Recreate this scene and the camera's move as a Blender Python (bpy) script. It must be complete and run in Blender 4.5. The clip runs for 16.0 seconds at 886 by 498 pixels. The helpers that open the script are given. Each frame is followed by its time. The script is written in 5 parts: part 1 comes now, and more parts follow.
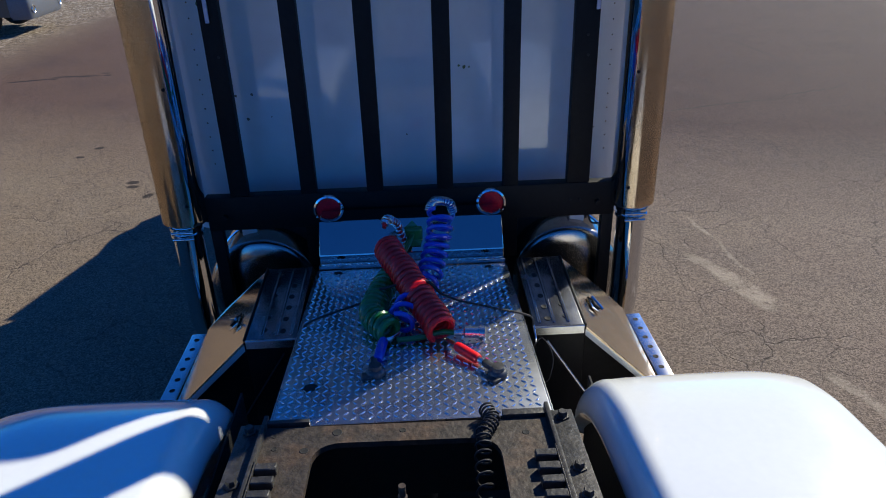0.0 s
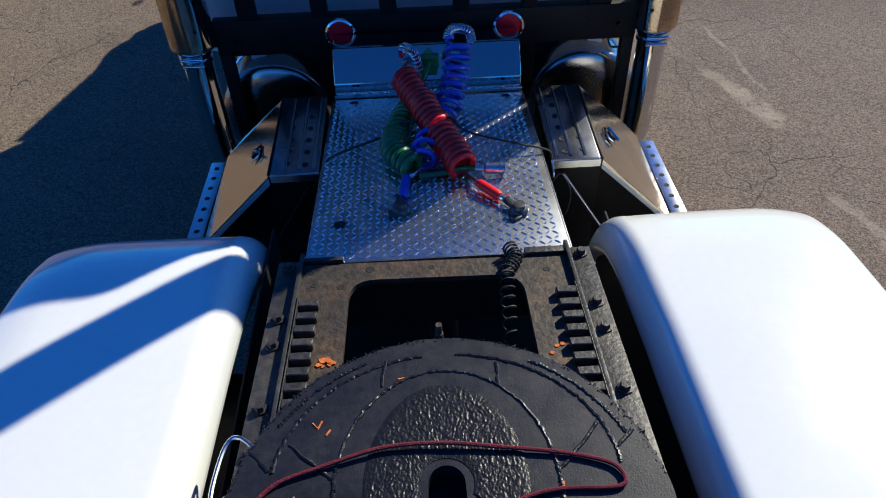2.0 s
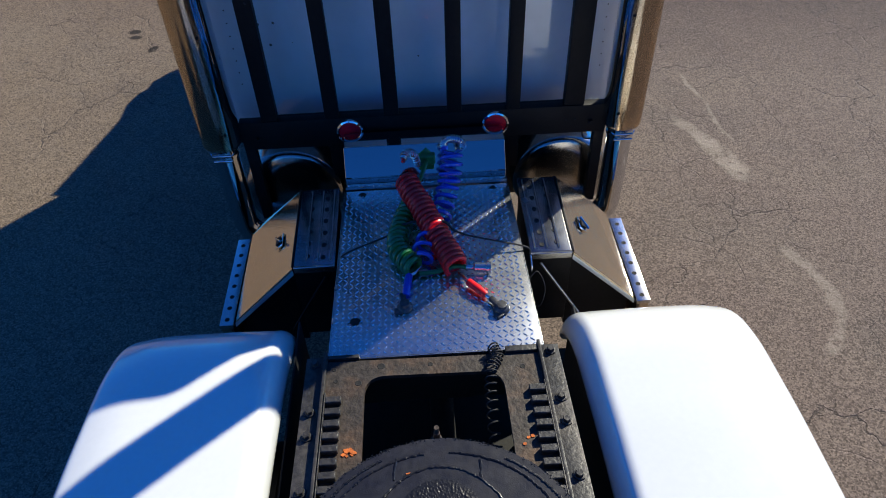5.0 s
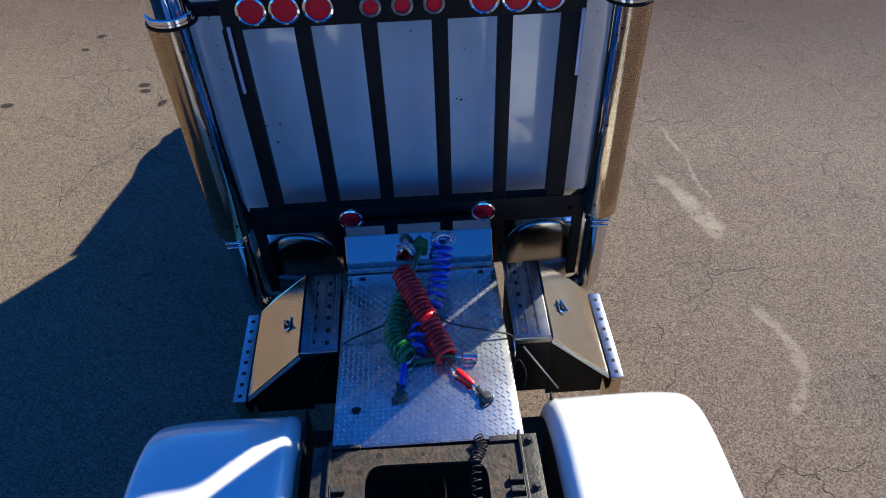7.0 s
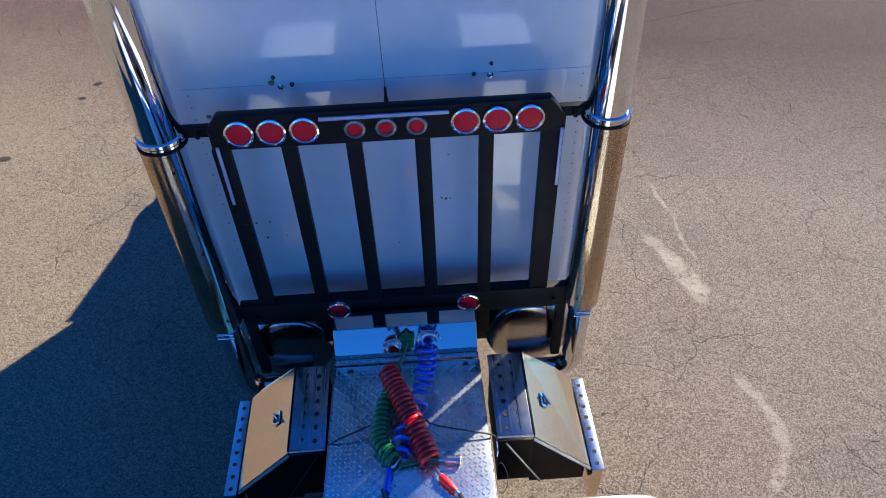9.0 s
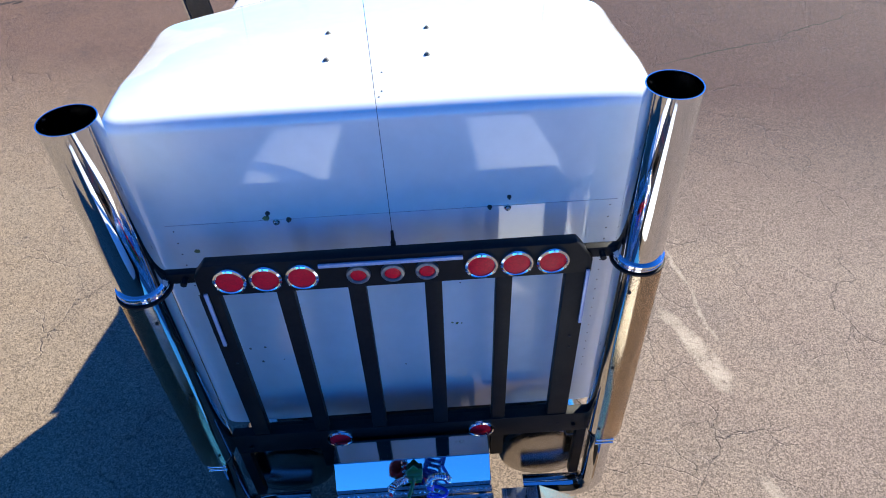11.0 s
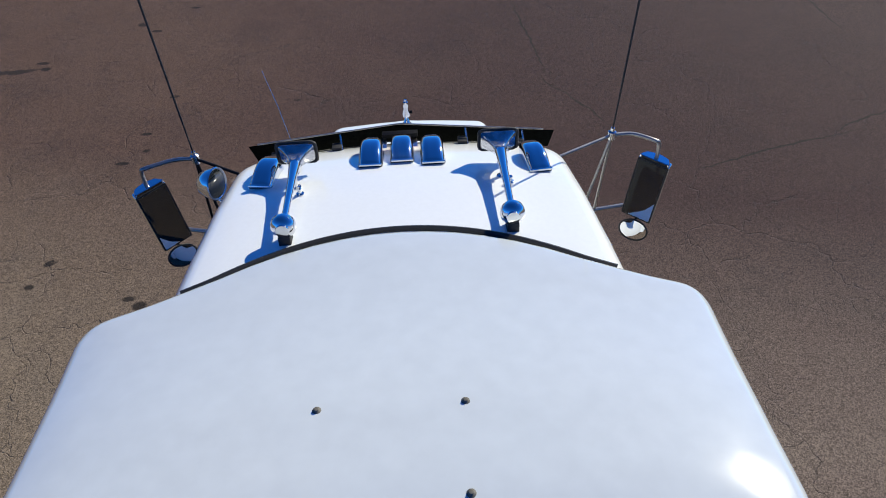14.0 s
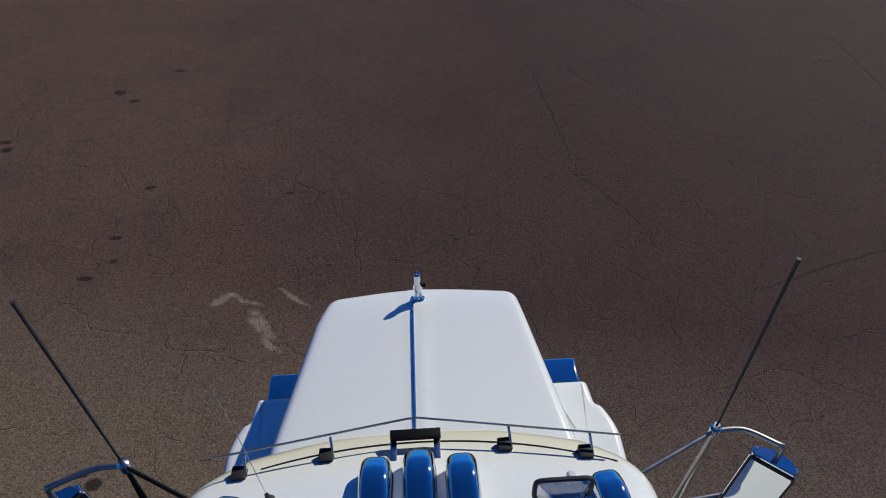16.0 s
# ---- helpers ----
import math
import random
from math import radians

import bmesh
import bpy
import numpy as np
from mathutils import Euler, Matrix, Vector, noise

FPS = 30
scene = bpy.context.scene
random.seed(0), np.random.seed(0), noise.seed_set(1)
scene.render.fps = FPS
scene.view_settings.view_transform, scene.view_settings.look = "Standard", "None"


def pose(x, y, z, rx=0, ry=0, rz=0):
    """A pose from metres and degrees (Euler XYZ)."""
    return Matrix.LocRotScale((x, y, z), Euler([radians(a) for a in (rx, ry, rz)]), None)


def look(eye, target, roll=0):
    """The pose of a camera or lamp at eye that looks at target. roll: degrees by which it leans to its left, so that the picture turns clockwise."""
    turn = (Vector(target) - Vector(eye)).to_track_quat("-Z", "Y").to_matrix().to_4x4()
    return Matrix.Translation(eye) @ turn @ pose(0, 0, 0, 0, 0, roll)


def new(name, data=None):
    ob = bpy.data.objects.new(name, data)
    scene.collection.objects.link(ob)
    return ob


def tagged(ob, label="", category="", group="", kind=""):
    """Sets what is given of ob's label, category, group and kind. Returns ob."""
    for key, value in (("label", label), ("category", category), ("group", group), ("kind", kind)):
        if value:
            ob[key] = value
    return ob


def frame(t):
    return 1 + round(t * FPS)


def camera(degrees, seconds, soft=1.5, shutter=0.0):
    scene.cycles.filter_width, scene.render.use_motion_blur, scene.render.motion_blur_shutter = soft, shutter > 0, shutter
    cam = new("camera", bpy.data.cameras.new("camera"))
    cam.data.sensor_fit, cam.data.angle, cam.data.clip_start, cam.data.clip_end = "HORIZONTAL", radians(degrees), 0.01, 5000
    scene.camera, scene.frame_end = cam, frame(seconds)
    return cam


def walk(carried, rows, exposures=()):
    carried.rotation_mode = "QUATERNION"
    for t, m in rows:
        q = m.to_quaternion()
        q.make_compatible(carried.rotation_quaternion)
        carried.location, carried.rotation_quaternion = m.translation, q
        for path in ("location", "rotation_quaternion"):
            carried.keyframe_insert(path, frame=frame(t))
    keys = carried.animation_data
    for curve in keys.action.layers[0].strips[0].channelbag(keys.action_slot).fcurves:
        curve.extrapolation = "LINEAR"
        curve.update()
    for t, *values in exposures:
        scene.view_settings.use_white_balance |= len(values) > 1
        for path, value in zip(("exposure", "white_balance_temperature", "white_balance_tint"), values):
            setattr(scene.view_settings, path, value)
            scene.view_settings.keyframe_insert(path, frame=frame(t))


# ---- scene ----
cam = camera(64.9, 16.0, soft=1.0)
METRES, EYE, TILT, LEAN, TURN = 6.8, 2.70, 0.0, 0.0, -1.7
ROWS = [
    (0.0, 0.0, 0.0, 0.0, -0.81, -26.47, 1.62),
    (0.5, -0.0011, 0.0092, 0.0002, -0.89, -30.67, 1.61),
    (1.0, -0.0046, 0.0104, 0.0043, -0.98, -34.9, 1.6),
    (1.5, -0.0086, 0.0074, 0.0124, -1.04, -38.93, 1.59),
    (2.0, -0.0133, 0.0039, 0.0217, -1.11, -42.73, 1.58),
    (2.5, -0.0165, -0.0012, 0.0316, -1.19, -44.09, 1.56),
    (3.0, -0.0174, -0.0036, 0.0463, -1.25, -44.15, 1.56),
    (3.5, -0.016, -0.0048, 0.0624, -1.32, -44.11, 1.56),
    (4.0, -0.0129, -0.0067, 0.0803, -1.39, -44.11, 1.56),
    (6.5, -0.0063, -0.008, 0.1981, -1.64, -44.02, 1.63),
    (7.0, -0.0019, 0.0002, 0.2153, -1.69, -44.01, 1.65),
    (7.5, 0.0039, 0.0091, 0.2354, -1.74, -44.0, 1.64),
    (8.0, 0.0088, 0.0169, 0.2549, -1.76, -43.99, 1.64),
    (10.5, 0.013, 0.1234, 0.3175, -1.83, -43.95, 1.66),
    (11.0, 0.0093, 0.1552, 0.3259, -1.83, -43.9, 1.67),
    (11.5, 0.0045, 0.1896, 0.3349, -1.85, -43.85, 1.68),
    (12.0, 0.0019, 0.2275, 0.3431, -1.83, -43.85, 1.67),
    (12.5, 0.0004, 0.2713, 0.3511, -1.81, -43.87, 1.66),
    (13.0, 0.0004, 0.3214, 0.3569, -1.76, -43.89, 1.65),
    (13.5, 0.0002, 0.377, 0.3652, -1.67, -43.87, 1.61),
    (14.0, -0.0023, 0.4394, 0.3748, -1.6, -43.91, 1.63),
    (14.5, -0.0049, 0.5074, 0.3834, -1.51, -43.91, 1.57),
    (15.0, -0.0075, 0.5775, 0.392, -1.43, -43.92, 1.51),
    (15.5, -0.0103, 0.6457, 0.3977, -1.36, -43.92, 1.48),
    (16.0, -0.0141, 0.7108, 0.4038, -1.31, -43.92, 1.44),
]
EXPOSURES = [(0.0, 0.48), (4.0, 0.5), (7.0, 0.92), (8.0, 1.12), (10.5, 1.7), (11.5, 1.7), (12.5, 1.45), (13.2, 1.0), (14.0, 0.3), (14.6, -0.05), (15.5, -0.30), (16.0, -0.36)]
walk(cam, [(t, pose(0.05, 0, EYE, TILT, LEAN, TURN) @ pose(METRES * x, METRES * y, METRES * z, 90 + pitch, roll, yaw)) for t, x, y, z, yaw, pitch, roll in ROWS], EXPOSURES)

# ---- world and sun ----
SUN = Vector((1.10, 1.04, 1.0))
world = bpy.data.worlds.new("sky")
scene.world = world
world.use_nodes = True
wn = world.node_tree
sky = wn.nodes.new("ShaderNodeTexSky")
sky.sky_type, sky.sun_disc = "NISHITA", False
sky.sun_elevation = math.atan2(1.0, math.hypot(SUN.x, SUN.y))
sky.sun_rotation = math.atan2(SUN.x, SUN.y)
sky.altitude, sky.ozone_density, sky.dust_density, sky.air_density = 1500, 4.0, 0.0, 1.0
tint = wn.nodes.new("ShaderNodeMixRGB")
tint.blend_type = "MULTIPLY"
tint.inputs[0].default_value = 1.0
tint.inputs[2].default_value = (0.17, 0.92, 2.03, 1)
wn.links.new(sky.outputs[0], tint.inputs[1])
wn.links.new(tint.outputs[0], wn.nodes["Background"].inputs[0])
wn.nodes["Background"].inputs[1].default_value = 0.055
sun = new("sun", bpy.data.lights.new("sun", "SUN"))
sun.data.energy, sun.data.angle, sun.data.color = 4.5, radians(0.53), (1.0, 0.95, 0.77)
sun.matrix_world = look(SUN * 20, (0, 0, 0))


# ---- materials ----
def material(name, colour, rough=0.5, metal=0.0, grain=0.0, grain_scale=40.0, blotch=0.0, blotch_scale=3.0,
             tint=None, bump=0.0, bump_scale=60.0, coat=0.0, rough_vary=0.0, spec=0.5):
    """A Principled material with fine grain, broad blotches towards tint, and relief, in metres."""
    m = bpy.data.materials.new(name)
    m.use_nodes = True
    n, l = m.node_tree.nodes, m.node_tree.links
    b = n["Principled BSDF"]
    b.inputs["Roughness"].default_value, b.inputs["Metallic"].default_value = rough, metal
    b.inputs["Specular IOR Level"].default_value = spec
    b.inputs["Coat Weight"].default_value, b.inputs["Coat Roughness"].default_value = coat, 0.04
    co = n.new("ShaderNodeTexCoord")

    def noise_of(scale, detail=5.0):
        t = n.new("ShaderNodeTexNoise")
        t.inputs["Scale"].default_value, t.inputs["Detail"].default_value = scale, detail
        l.new(co.outputs["Object"], t.inputs["Vector"])
        return t

    col = n.new("ShaderNodeRGB")
    col.outputs[0].default_value = (*colour, 1)
    out = col.outputs[0]
    if blotch:
        t, r, mix = noise_of(blotch_scale), n.new("ShaderNodeValToRGB"), n.new("ShaderNodeMixRGB")
        r.color_ramp.elements[0].position, r.color_ramp.elements[1].position = 0.45, 0.7
        l.new(t.outputs[0], r.inputs[0])
        scaled = n.new("ShaderNodeMath")
        scaled.operation = "MULTIPLY"
        l.new(r.outputs[0], scaled.inputs[0])
        scaled.inputs[1].default_value = blotch
        l.new(scaled.outputs[0], mix.inputs[0])
        l.new(out, mix.inputs[1])
        mix.inputs[2].default_value = (*(tint or [c * 0.4 for c in colour]), 1)
        out = mix.outputs[0]
    if grain:
        t, mr, mix = noise_of(grain_scale, 8), n.new("ShaderNodeMapRange"), n.new("ShaderNodeMixRGB")
        mr.inputs["From Min"].default_value, mr.inputs["From Max"].default_value = 0.3, 0.7
        mr.inputs["To Min"].default_value, mr.inputs["To Max"].default_value = 1 - grain, 1 + grain
        l.new(t.outputs[0], mr.inputs[0])
        mix.blend_type = "MULTIPLY"
        mix.inputs[0].default_value = 1
        l.new(out, mix.inputs[1])
        l.new(mr.outputs[0], mix.inputs[2])
        out = mix.outputs[0]
    l.new(out, b.inputs["Base Color"])
    if rough_vary:
        t, mr = noise_of(grain_scale * 0.35, 6), n.new("ShaderNodeMapRange")
        mr.inputs["To Min"].default_value, mr.inputs["To Max"].default_value = max(0.02, rough - rough_vary), rough + rough_vary
        l.new(t.outputs[0], mr.inputs[0])
        l.new(mr.outputs[0], b.inputs["Roughness"])
    if bump:
        t, bp = noise_of(bump_scale, 6), n.new("ShaderNodeBump")
        bp.inputs["Strength"].default_value, bp.inputs["Distance"].default_value = bump, 0.01
        l.new(t.outputs[0], bp.inputs["Height"])
        l.new(bp.outputs[0], b.inputs["Normal"])
    return m


WHITE = material("white_paint", (0.79, 0.81, 0.80), 0.18, blotch=0.05, blotch_scale=2.0, tint=(0.68, 0.68, 0.66), coat=0.6, rough_vary=0.05, grain=0.015)
DUSTY = material("dusty_white_paint", (0.57, 0.61, 0.625), 0.11, blotch=0.10, blotch_scale=1.6, tint=(0.55, 0.55, 0.54), coat=1.0, rough_vary=0.04, grain=0.03, grain_scale=12)
BLACK = material("black_powder_coat", (0.005, 0.005, 0.006), 0.5, spec=0.15, grain=0.2, blotch=0.3, blotch_scale=7, tint=(0.014, 0.014, 0.014), rough_vary=0.12, bump=0.05, bump_scale=200)
# Brighter than the plate: the highlights on the lozenges are put into this colour.
TREADTOP = material("bright_tread_top", (0.78, 0.79, 0.80), 0.24, 1.0, grain=0.1, grain_scale=30, rough_vary=0.06)
TREADMETAL = material("worn_tread_metal", (0.30, 0.31, 0.33), 0.24, 1.0, grain=0.15, grain_scale=25, blotch=0.4, blotch_scale=6, tint=(0.2, 0.2, 0.2), rough_vary=0.1)
TANKMETAL = material("weathered_tank_metal", (0.42, 0.39, 0.36), 0.19, 1.0, grain=0.1, blotch=0.4, blotch_scale=4, tint=(0.2, 0.19, 0.18), rough_vary=0.08)
DULLRING = material("dull_ring", (0.20, 0.20, 0.20), 0.35, 0.7, grain=0.2)
RISER = material("polished_sheet", (0.46, 0.46, 0.46), 0.07, 1.0, blotch=0.15, blotch_scale=4, tint=(0.36, 0.36, 0.36), rough_vary=0.03)
ARM = material("dull_steel_tube", (0.36, 0.34, 0.32), 0.38, 1.0, grain=0.12, grain_scale=30, rough_vary=0.1)
CHROME = material("chrome", (0.68, 0.69, 0.71), 0.045, 1.0, blotch=0.15, blotch_scale=6, tint=(0.66, 0.66, 0.66), rough_vary=0.02)
BRUSHED = material("brushed_aluminium", (0.62, 0.62, 0.62), 0.24, 1.0, grain=0.08, grain_scale=25, blotch=0.25, blotch_scale=5, tint=(0.45, 0.45, 0.44), rough_vary=0.08)
STAINLESS = material("stainless_sheet", (0.76, 0.61, 0.44), 0.15, 1.0, blotch=0.2, blotch_scale=3, tint=(0.58, 0.49, 0.40))
DECK = material("diamond_plate", (0.58, 0.59, 0.60), 0.27, 1.0, grain=0.12, grain_scale=18, blotch=0.35, blotch_scale=4, tint=(0.38, 0.38, 0.38), rough_vary=0.06)
GREASE = material("black_grease", (0.012, 0.012, 0.016), 0.40, grain=0.35, grain_scale=60, blotch=0.35, blotch_scale=7, tint=(0.038, 0.036, 0.038), bump=0.10, bump_scale=240, rough_vary=0.14)
WETGREASE = material("wet_grease", (0.010, 0.010, 0.012), 0.34, spec=0.4, grain=0.3, grain_scale=60, bump=0.3, bump_scale=90, rough_vary=0.08)
STEEL = material("rusty_frame_steel", (0.040, 0.032, 0.027), 0.60, 0.2, grain=0.5, grain_scale=35, blotch=0.7, blotch_scale=7, tint=(0.105, 0.056, 0.028), bump=0.35, bump_scale=60)
RAIL = material("dirty_black_rail", (0.034, 0.033, 0.033), 0.46, 0.2, grain=0.45, grain_scale=40, blotch=0.6, blotch_scale=9, tint=(0.085, 0.075, 0.065), bump=0.3, bump_scale=70)
RUBBER = material("rubber", (0.016, 0.016, 0.017), 0.65, grain=0.3, bump=0.15)
RED = material("red_lens", (0.70, 0.004, 0.020), 0.4, spec=0.2, grain=0.15, grain_scale=120)
REDHOSE = material("red_hose", (0.82, 0.008, 0.012), 0.34, grain=0.12)
BLUEHOSE = material("blue_hose", (0.010, 0.055, 0.50), 0.28, coat=0.5, grain=0.12)
GREENHOSE = material("green_hose", (0.010, 0.15, 0.030), 0.28, coat=0.5, grain=0.12)
ORANGE = material("orange_rust_paint", (0.55, 0.13, 0.02), 0.8, grain=0.4, bump=0.3)
# Near-black for chassis parts, and for painted shade in holes and gaps.
DARK = material("dark_parts_and_shade", (0.010, 0.010, 0.010), 0.8, grain=0.3, bump=0.2)
ROPE = material("dark_red_cord", (0.16, 0.006, 0.018), 0.85, grain=0.4, grain_scale=300, bump=0.6, bump_scale=400)
MIRROR = material("mirror_glass", (0.82, 0.84, 0.85), 0.015, 1.0)
VISOR = material("tinted_visor", (0.006, 0.007, 0.007), 0.6, spec=0.0, grain=0.2)
GLASS = material("dark_window_glass", (0.010, 0.013, 0.015), 0.03, coat=1.0)
GREY = material("grey_car_paint", (0.035, 0.038, 0.042), 0.3, coat=0.7, grain=0.05)
BUMPER = material("grey_plastic", (0.13, 0.14, 0.16), 0.45, grain=0.1)
SEALANT = material("black_sealant", (0.010, 0.010, 0.011), 0.5, grain=0.3)
SEAM = material("dusty_seam", (0.30, 0.31, 0.32), 0.7, grain=0.3)
WEAR = material("dirt_on_paint", (0.12, 0.11, 0.09), 0.8, grain=0.4)
MOSS = material("green_dirt", (0.10, 0.13, 0.05), 0.8, grain=0.4)


def ground_material():
    """Worn asphalt: aggregate, sandy drifts, map cracks, stains that have shapes of their own, and a painted dimming
    ahead.
    """
    m = bpy.data.materials.new("worn_asphalt")
    m.use_nodes = True
    n, l = m.node_tree.nodes, m.node_tree.links
    b = n["Principled BSDF"]
    b.inputs["Roughness"].default_value = 0.9
    b.inputs["Specular IOR Level"].default_value = 0.25
    co = n.new("ShaderNodeTexCoord")
    P = co.outputs["Object"]

    def tex(scale, detail=6, rough=0.6):
        t = n.new("ShaderNodeTexNoise")
        t.inputs["Scale"].default_value, t.inputs["Detail"].default_value, t.inputs["Roughness"].default_value = scale, detail, rough
        l.new(P, t.inputs["Vector"])
        return t.outputs[0]

    def remap(v, a, c, lo=0.0, hi=1.0):
        r = n.new("ShaderNodeMapRange")
        for k, x in zip(("From Min", "From Max", "To Min", "To Max"), (a, c, lo, hi)):
            r.inputs[k].default_value = x
        l.new(v, r.inputs[0])
        return r.outputs[0]

    def calc(op, a, c):
        q = n.new("ShaderNodeMath")
        q.operation = op
        for k, v in ((0, a), (1, c)):
            if isinstance(v, (int, float)):
                q.inputs[k].default_value = v
            else:
                l.new(v, q.inputs[k])
        return q.outputs[0]

    def mix(f, a, c, kind="MIX"):
        q = n.new("ShaderNodeMixRGB")
        q.blend_type = kind
        for k, v in ((0, f), (1, a), (2, c)):
            if isinstance(v, tuple):
                q.inputs[k].default_value = (*v, 1)
            elif isinstance(v, (int, float)):
                q.inputs[k].default_value = v
            else:
                l.new(v, q.inputs[k])
        return q.outputs[0]

    sep = n.new("ShaderNodeSeparateXYZ")
    l.new(P, sep.inputs[0])
    side = remap(calc("ADD", sep.outputs[0], calc("MULTIPLY", tex(0.35), 5.0)), -1.5, 4.5)
    # Ground ahead of the truck is darkened in colour for the dimmer late exposure.
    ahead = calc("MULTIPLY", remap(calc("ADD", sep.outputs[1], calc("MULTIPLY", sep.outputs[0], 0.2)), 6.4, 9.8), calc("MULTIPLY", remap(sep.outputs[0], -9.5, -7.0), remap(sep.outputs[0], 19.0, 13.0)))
    base = mix(side, (0.184, 0.138, 0.093), (0.152, 0.114, 0.091))
    base = mix(remap(tex(1.3), 0.40, 0.72, 0, 0.30), base, (0.185, 0.152, 0.115))
    base = mix(remap(tex(0.6, 4), 0.5, 0.75, 0, 0.4), base, (0.085, 0.075, 0.068))
    gravel = remap(calc("ADD", sep.outputs[0], calc("MULTIPLY", tex(0.9), 1.6)), -7.2, -7.9)
    base = mix(calc("MULTIPLY", gravel, 0.6), base, (0.20, 0.15, 0.095))
    pebble = n.new("ShaderNodeTexVoronoi")
    pebble.inputs["Scale"].default_value = 17
    l.new(P, pebble.inputs["Vector"])
    shade = n.new("ShaderNodeSeparateColor")
    l.new(pebble.outputs["Color"], shade.inputs[0])
    base = mix(calc("MULTIPLY", gravel, remap(shade.outputs[0], 0.35, 0.95, 0.0, 0.8)), base, (0.40, 0.35, 0.28))
    base = mix(calc("MULTIPLY", gravel, remap(shade.outputs[1], 0.55, 0.95, 0.0, 0.8)), base, (0.06, 0.045, 0.032))
    # aggregate
    vor = n.new("ShaderNodeTexVoronoi")
    vor.inputs["Scale"].default_value = 105
    l.new(P, vor.inputs["Vector"])
    stones = n.new("ShaderNodeSeparateColor")
    l.new(vor.outputs["Color"], stones.inputs[0])
    base = mix(1.0, base, mix(0.5, (1.0, 1.0, 1.0), remap(stones.outputs[0], 0, 1, 0.0, 2.1), "MIX"), "MULTIPLY")
    base = mix(1.0, base, remap(tex(130, 4, 0.7), 0.3, 0.7, 0.6, 1.4), "MULTIPLY")
    # Apply the painted dimming, stronger to the right.
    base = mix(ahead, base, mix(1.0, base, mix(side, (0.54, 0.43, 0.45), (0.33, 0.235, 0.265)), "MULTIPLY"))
    # cracks
    warp = n.new("ShaderNodeTexNoise")
    warp.inputs["Scale"].default_value, warp.inputs["Detail"].default_value = 1.6, 6
    l.new(P, warp.inputs["Vector"])
    add = n.new("ShaderNodeVectorMath")
    add.operation = "MULTIPLY_ADD"
    l.new(warp.outputs["Color"], add.inputs[0])
    add.inputs[1].default_value = (0.9, 0.9, 0)
    l.new(P, add.inputs[2])
    cracks = None
    for scale, width, where in ((0.42, 0.006, 0.43), (1.15, 0.0050, 0.47), (2.3, 0.0040, 0.53)):
        v = n.new("ShaderNodeTexVoronoi")
        v.feature, v.voronoi_dimensions = "DISTANCE_TO_EDGE", "2D"
        v.inputs["Scale"].default_value = scale
        l.new(add.outputs[0], v.inputs["Vector"])
        line = remap(v.outputs["Distance"], 0.0, width * scale * 1.6, 1.0, 0.0)
        line = calc("MULTIPLY", line, remap(tex(0.5 + scale * 0.3, 3), where, where + 0.1))
        cracks = line if cracks is None else calc("MAXIMUM", cracks, line)
    base = mix(calc("MULTIPLY", cracks, 0.58), base, (0.030, 0.026, 0.023))

    # stains: x, y, half length, half width, turn, how broken, colour kind (0 dark oil, 1 pale dust)
    fray = tex(11, 8, 0.75)
    ripple = n.new("ShaderNodeTexNoise")
    ripple.inputs["Scale"].default_value, ripple.inputs["Detail"].default_value = 2.4, 5
    l.new(P, ripple.inputs["Vector"])
    bent = n.new("ShaderNodeVectorMath")
    bent.operation = "MULTIPLY_ADD"
    l.new(ripple.outputs["Color"], bent.inputs[0])
    bent.inputs[1].default_value = (0.22, 0.22, 0)
    l.new(P, bent.inputs[2])
    for x, y, a, c, turn, dust in STAINS:
        mp = n.new("ShaderNodeMapping")
        mp.vector_type = "TEXTURE"
        mp.inputs["Location"].default_value = (x + 0.11, y + 0.11, 0)
        mp.inputs["Rotation"].default_value = (0, 0, radians(turn))
        mp.inputs["Scale"].default_value = (a, c, 50)
        l.new(bent.outputs[0] if max(a, c) > 0.14 else P, mp.inputs["Vector"])
        if max(a, c) <= 0.14:
            mp.inputs["Location"].default_value = (x, y, 0)
        gr = n.new("ShaderNodeTexGradient")
        gr.gradient_type = "SPHERICAL"
        l.new(mp.outputs[0], gr.inputs[0])
        if max(a, c) <= 0.14:
            f = calc("MULTIPLY", calc("MULTIPLY", remap(gr.outputs[0], 0.12, 0.42), remap(fray, 0.34, 0.46)), 0.9)
            base = mix(f, base, (0.40, 0.34, 0.27) if dust else (0.016, 0.013, 0.011))
            continue
        f = remap(calc("MULTIPLY", remap(gr.outputs[0], 0.0, 0.6), remap(fray, 0.36 if dust else 0.28, 0.58 if dust else 0.46)), 0.05, 0.6, 0, 0.36 if dust else 0.85)
        base = mix(f, base, (0.40, 0.34, 0.27) if dust else (0.022, 0.018, 0.015))
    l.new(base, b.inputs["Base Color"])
    bp = n.new("ShaderNodeBump")
    bp.inputs["Strength"].default_value, bp.inputs["Distance"].default_value = 0.6, 0.006
    l.new(calc("SUBTRACT", calc("ADD", stones.outputs[1], tex(30, 4)), calc("MULTIPLY", cracks, 2.0)), bp.inputs["Height"])
    l.new(bp.outputs[0], b.inputs["Normal"])
    return m


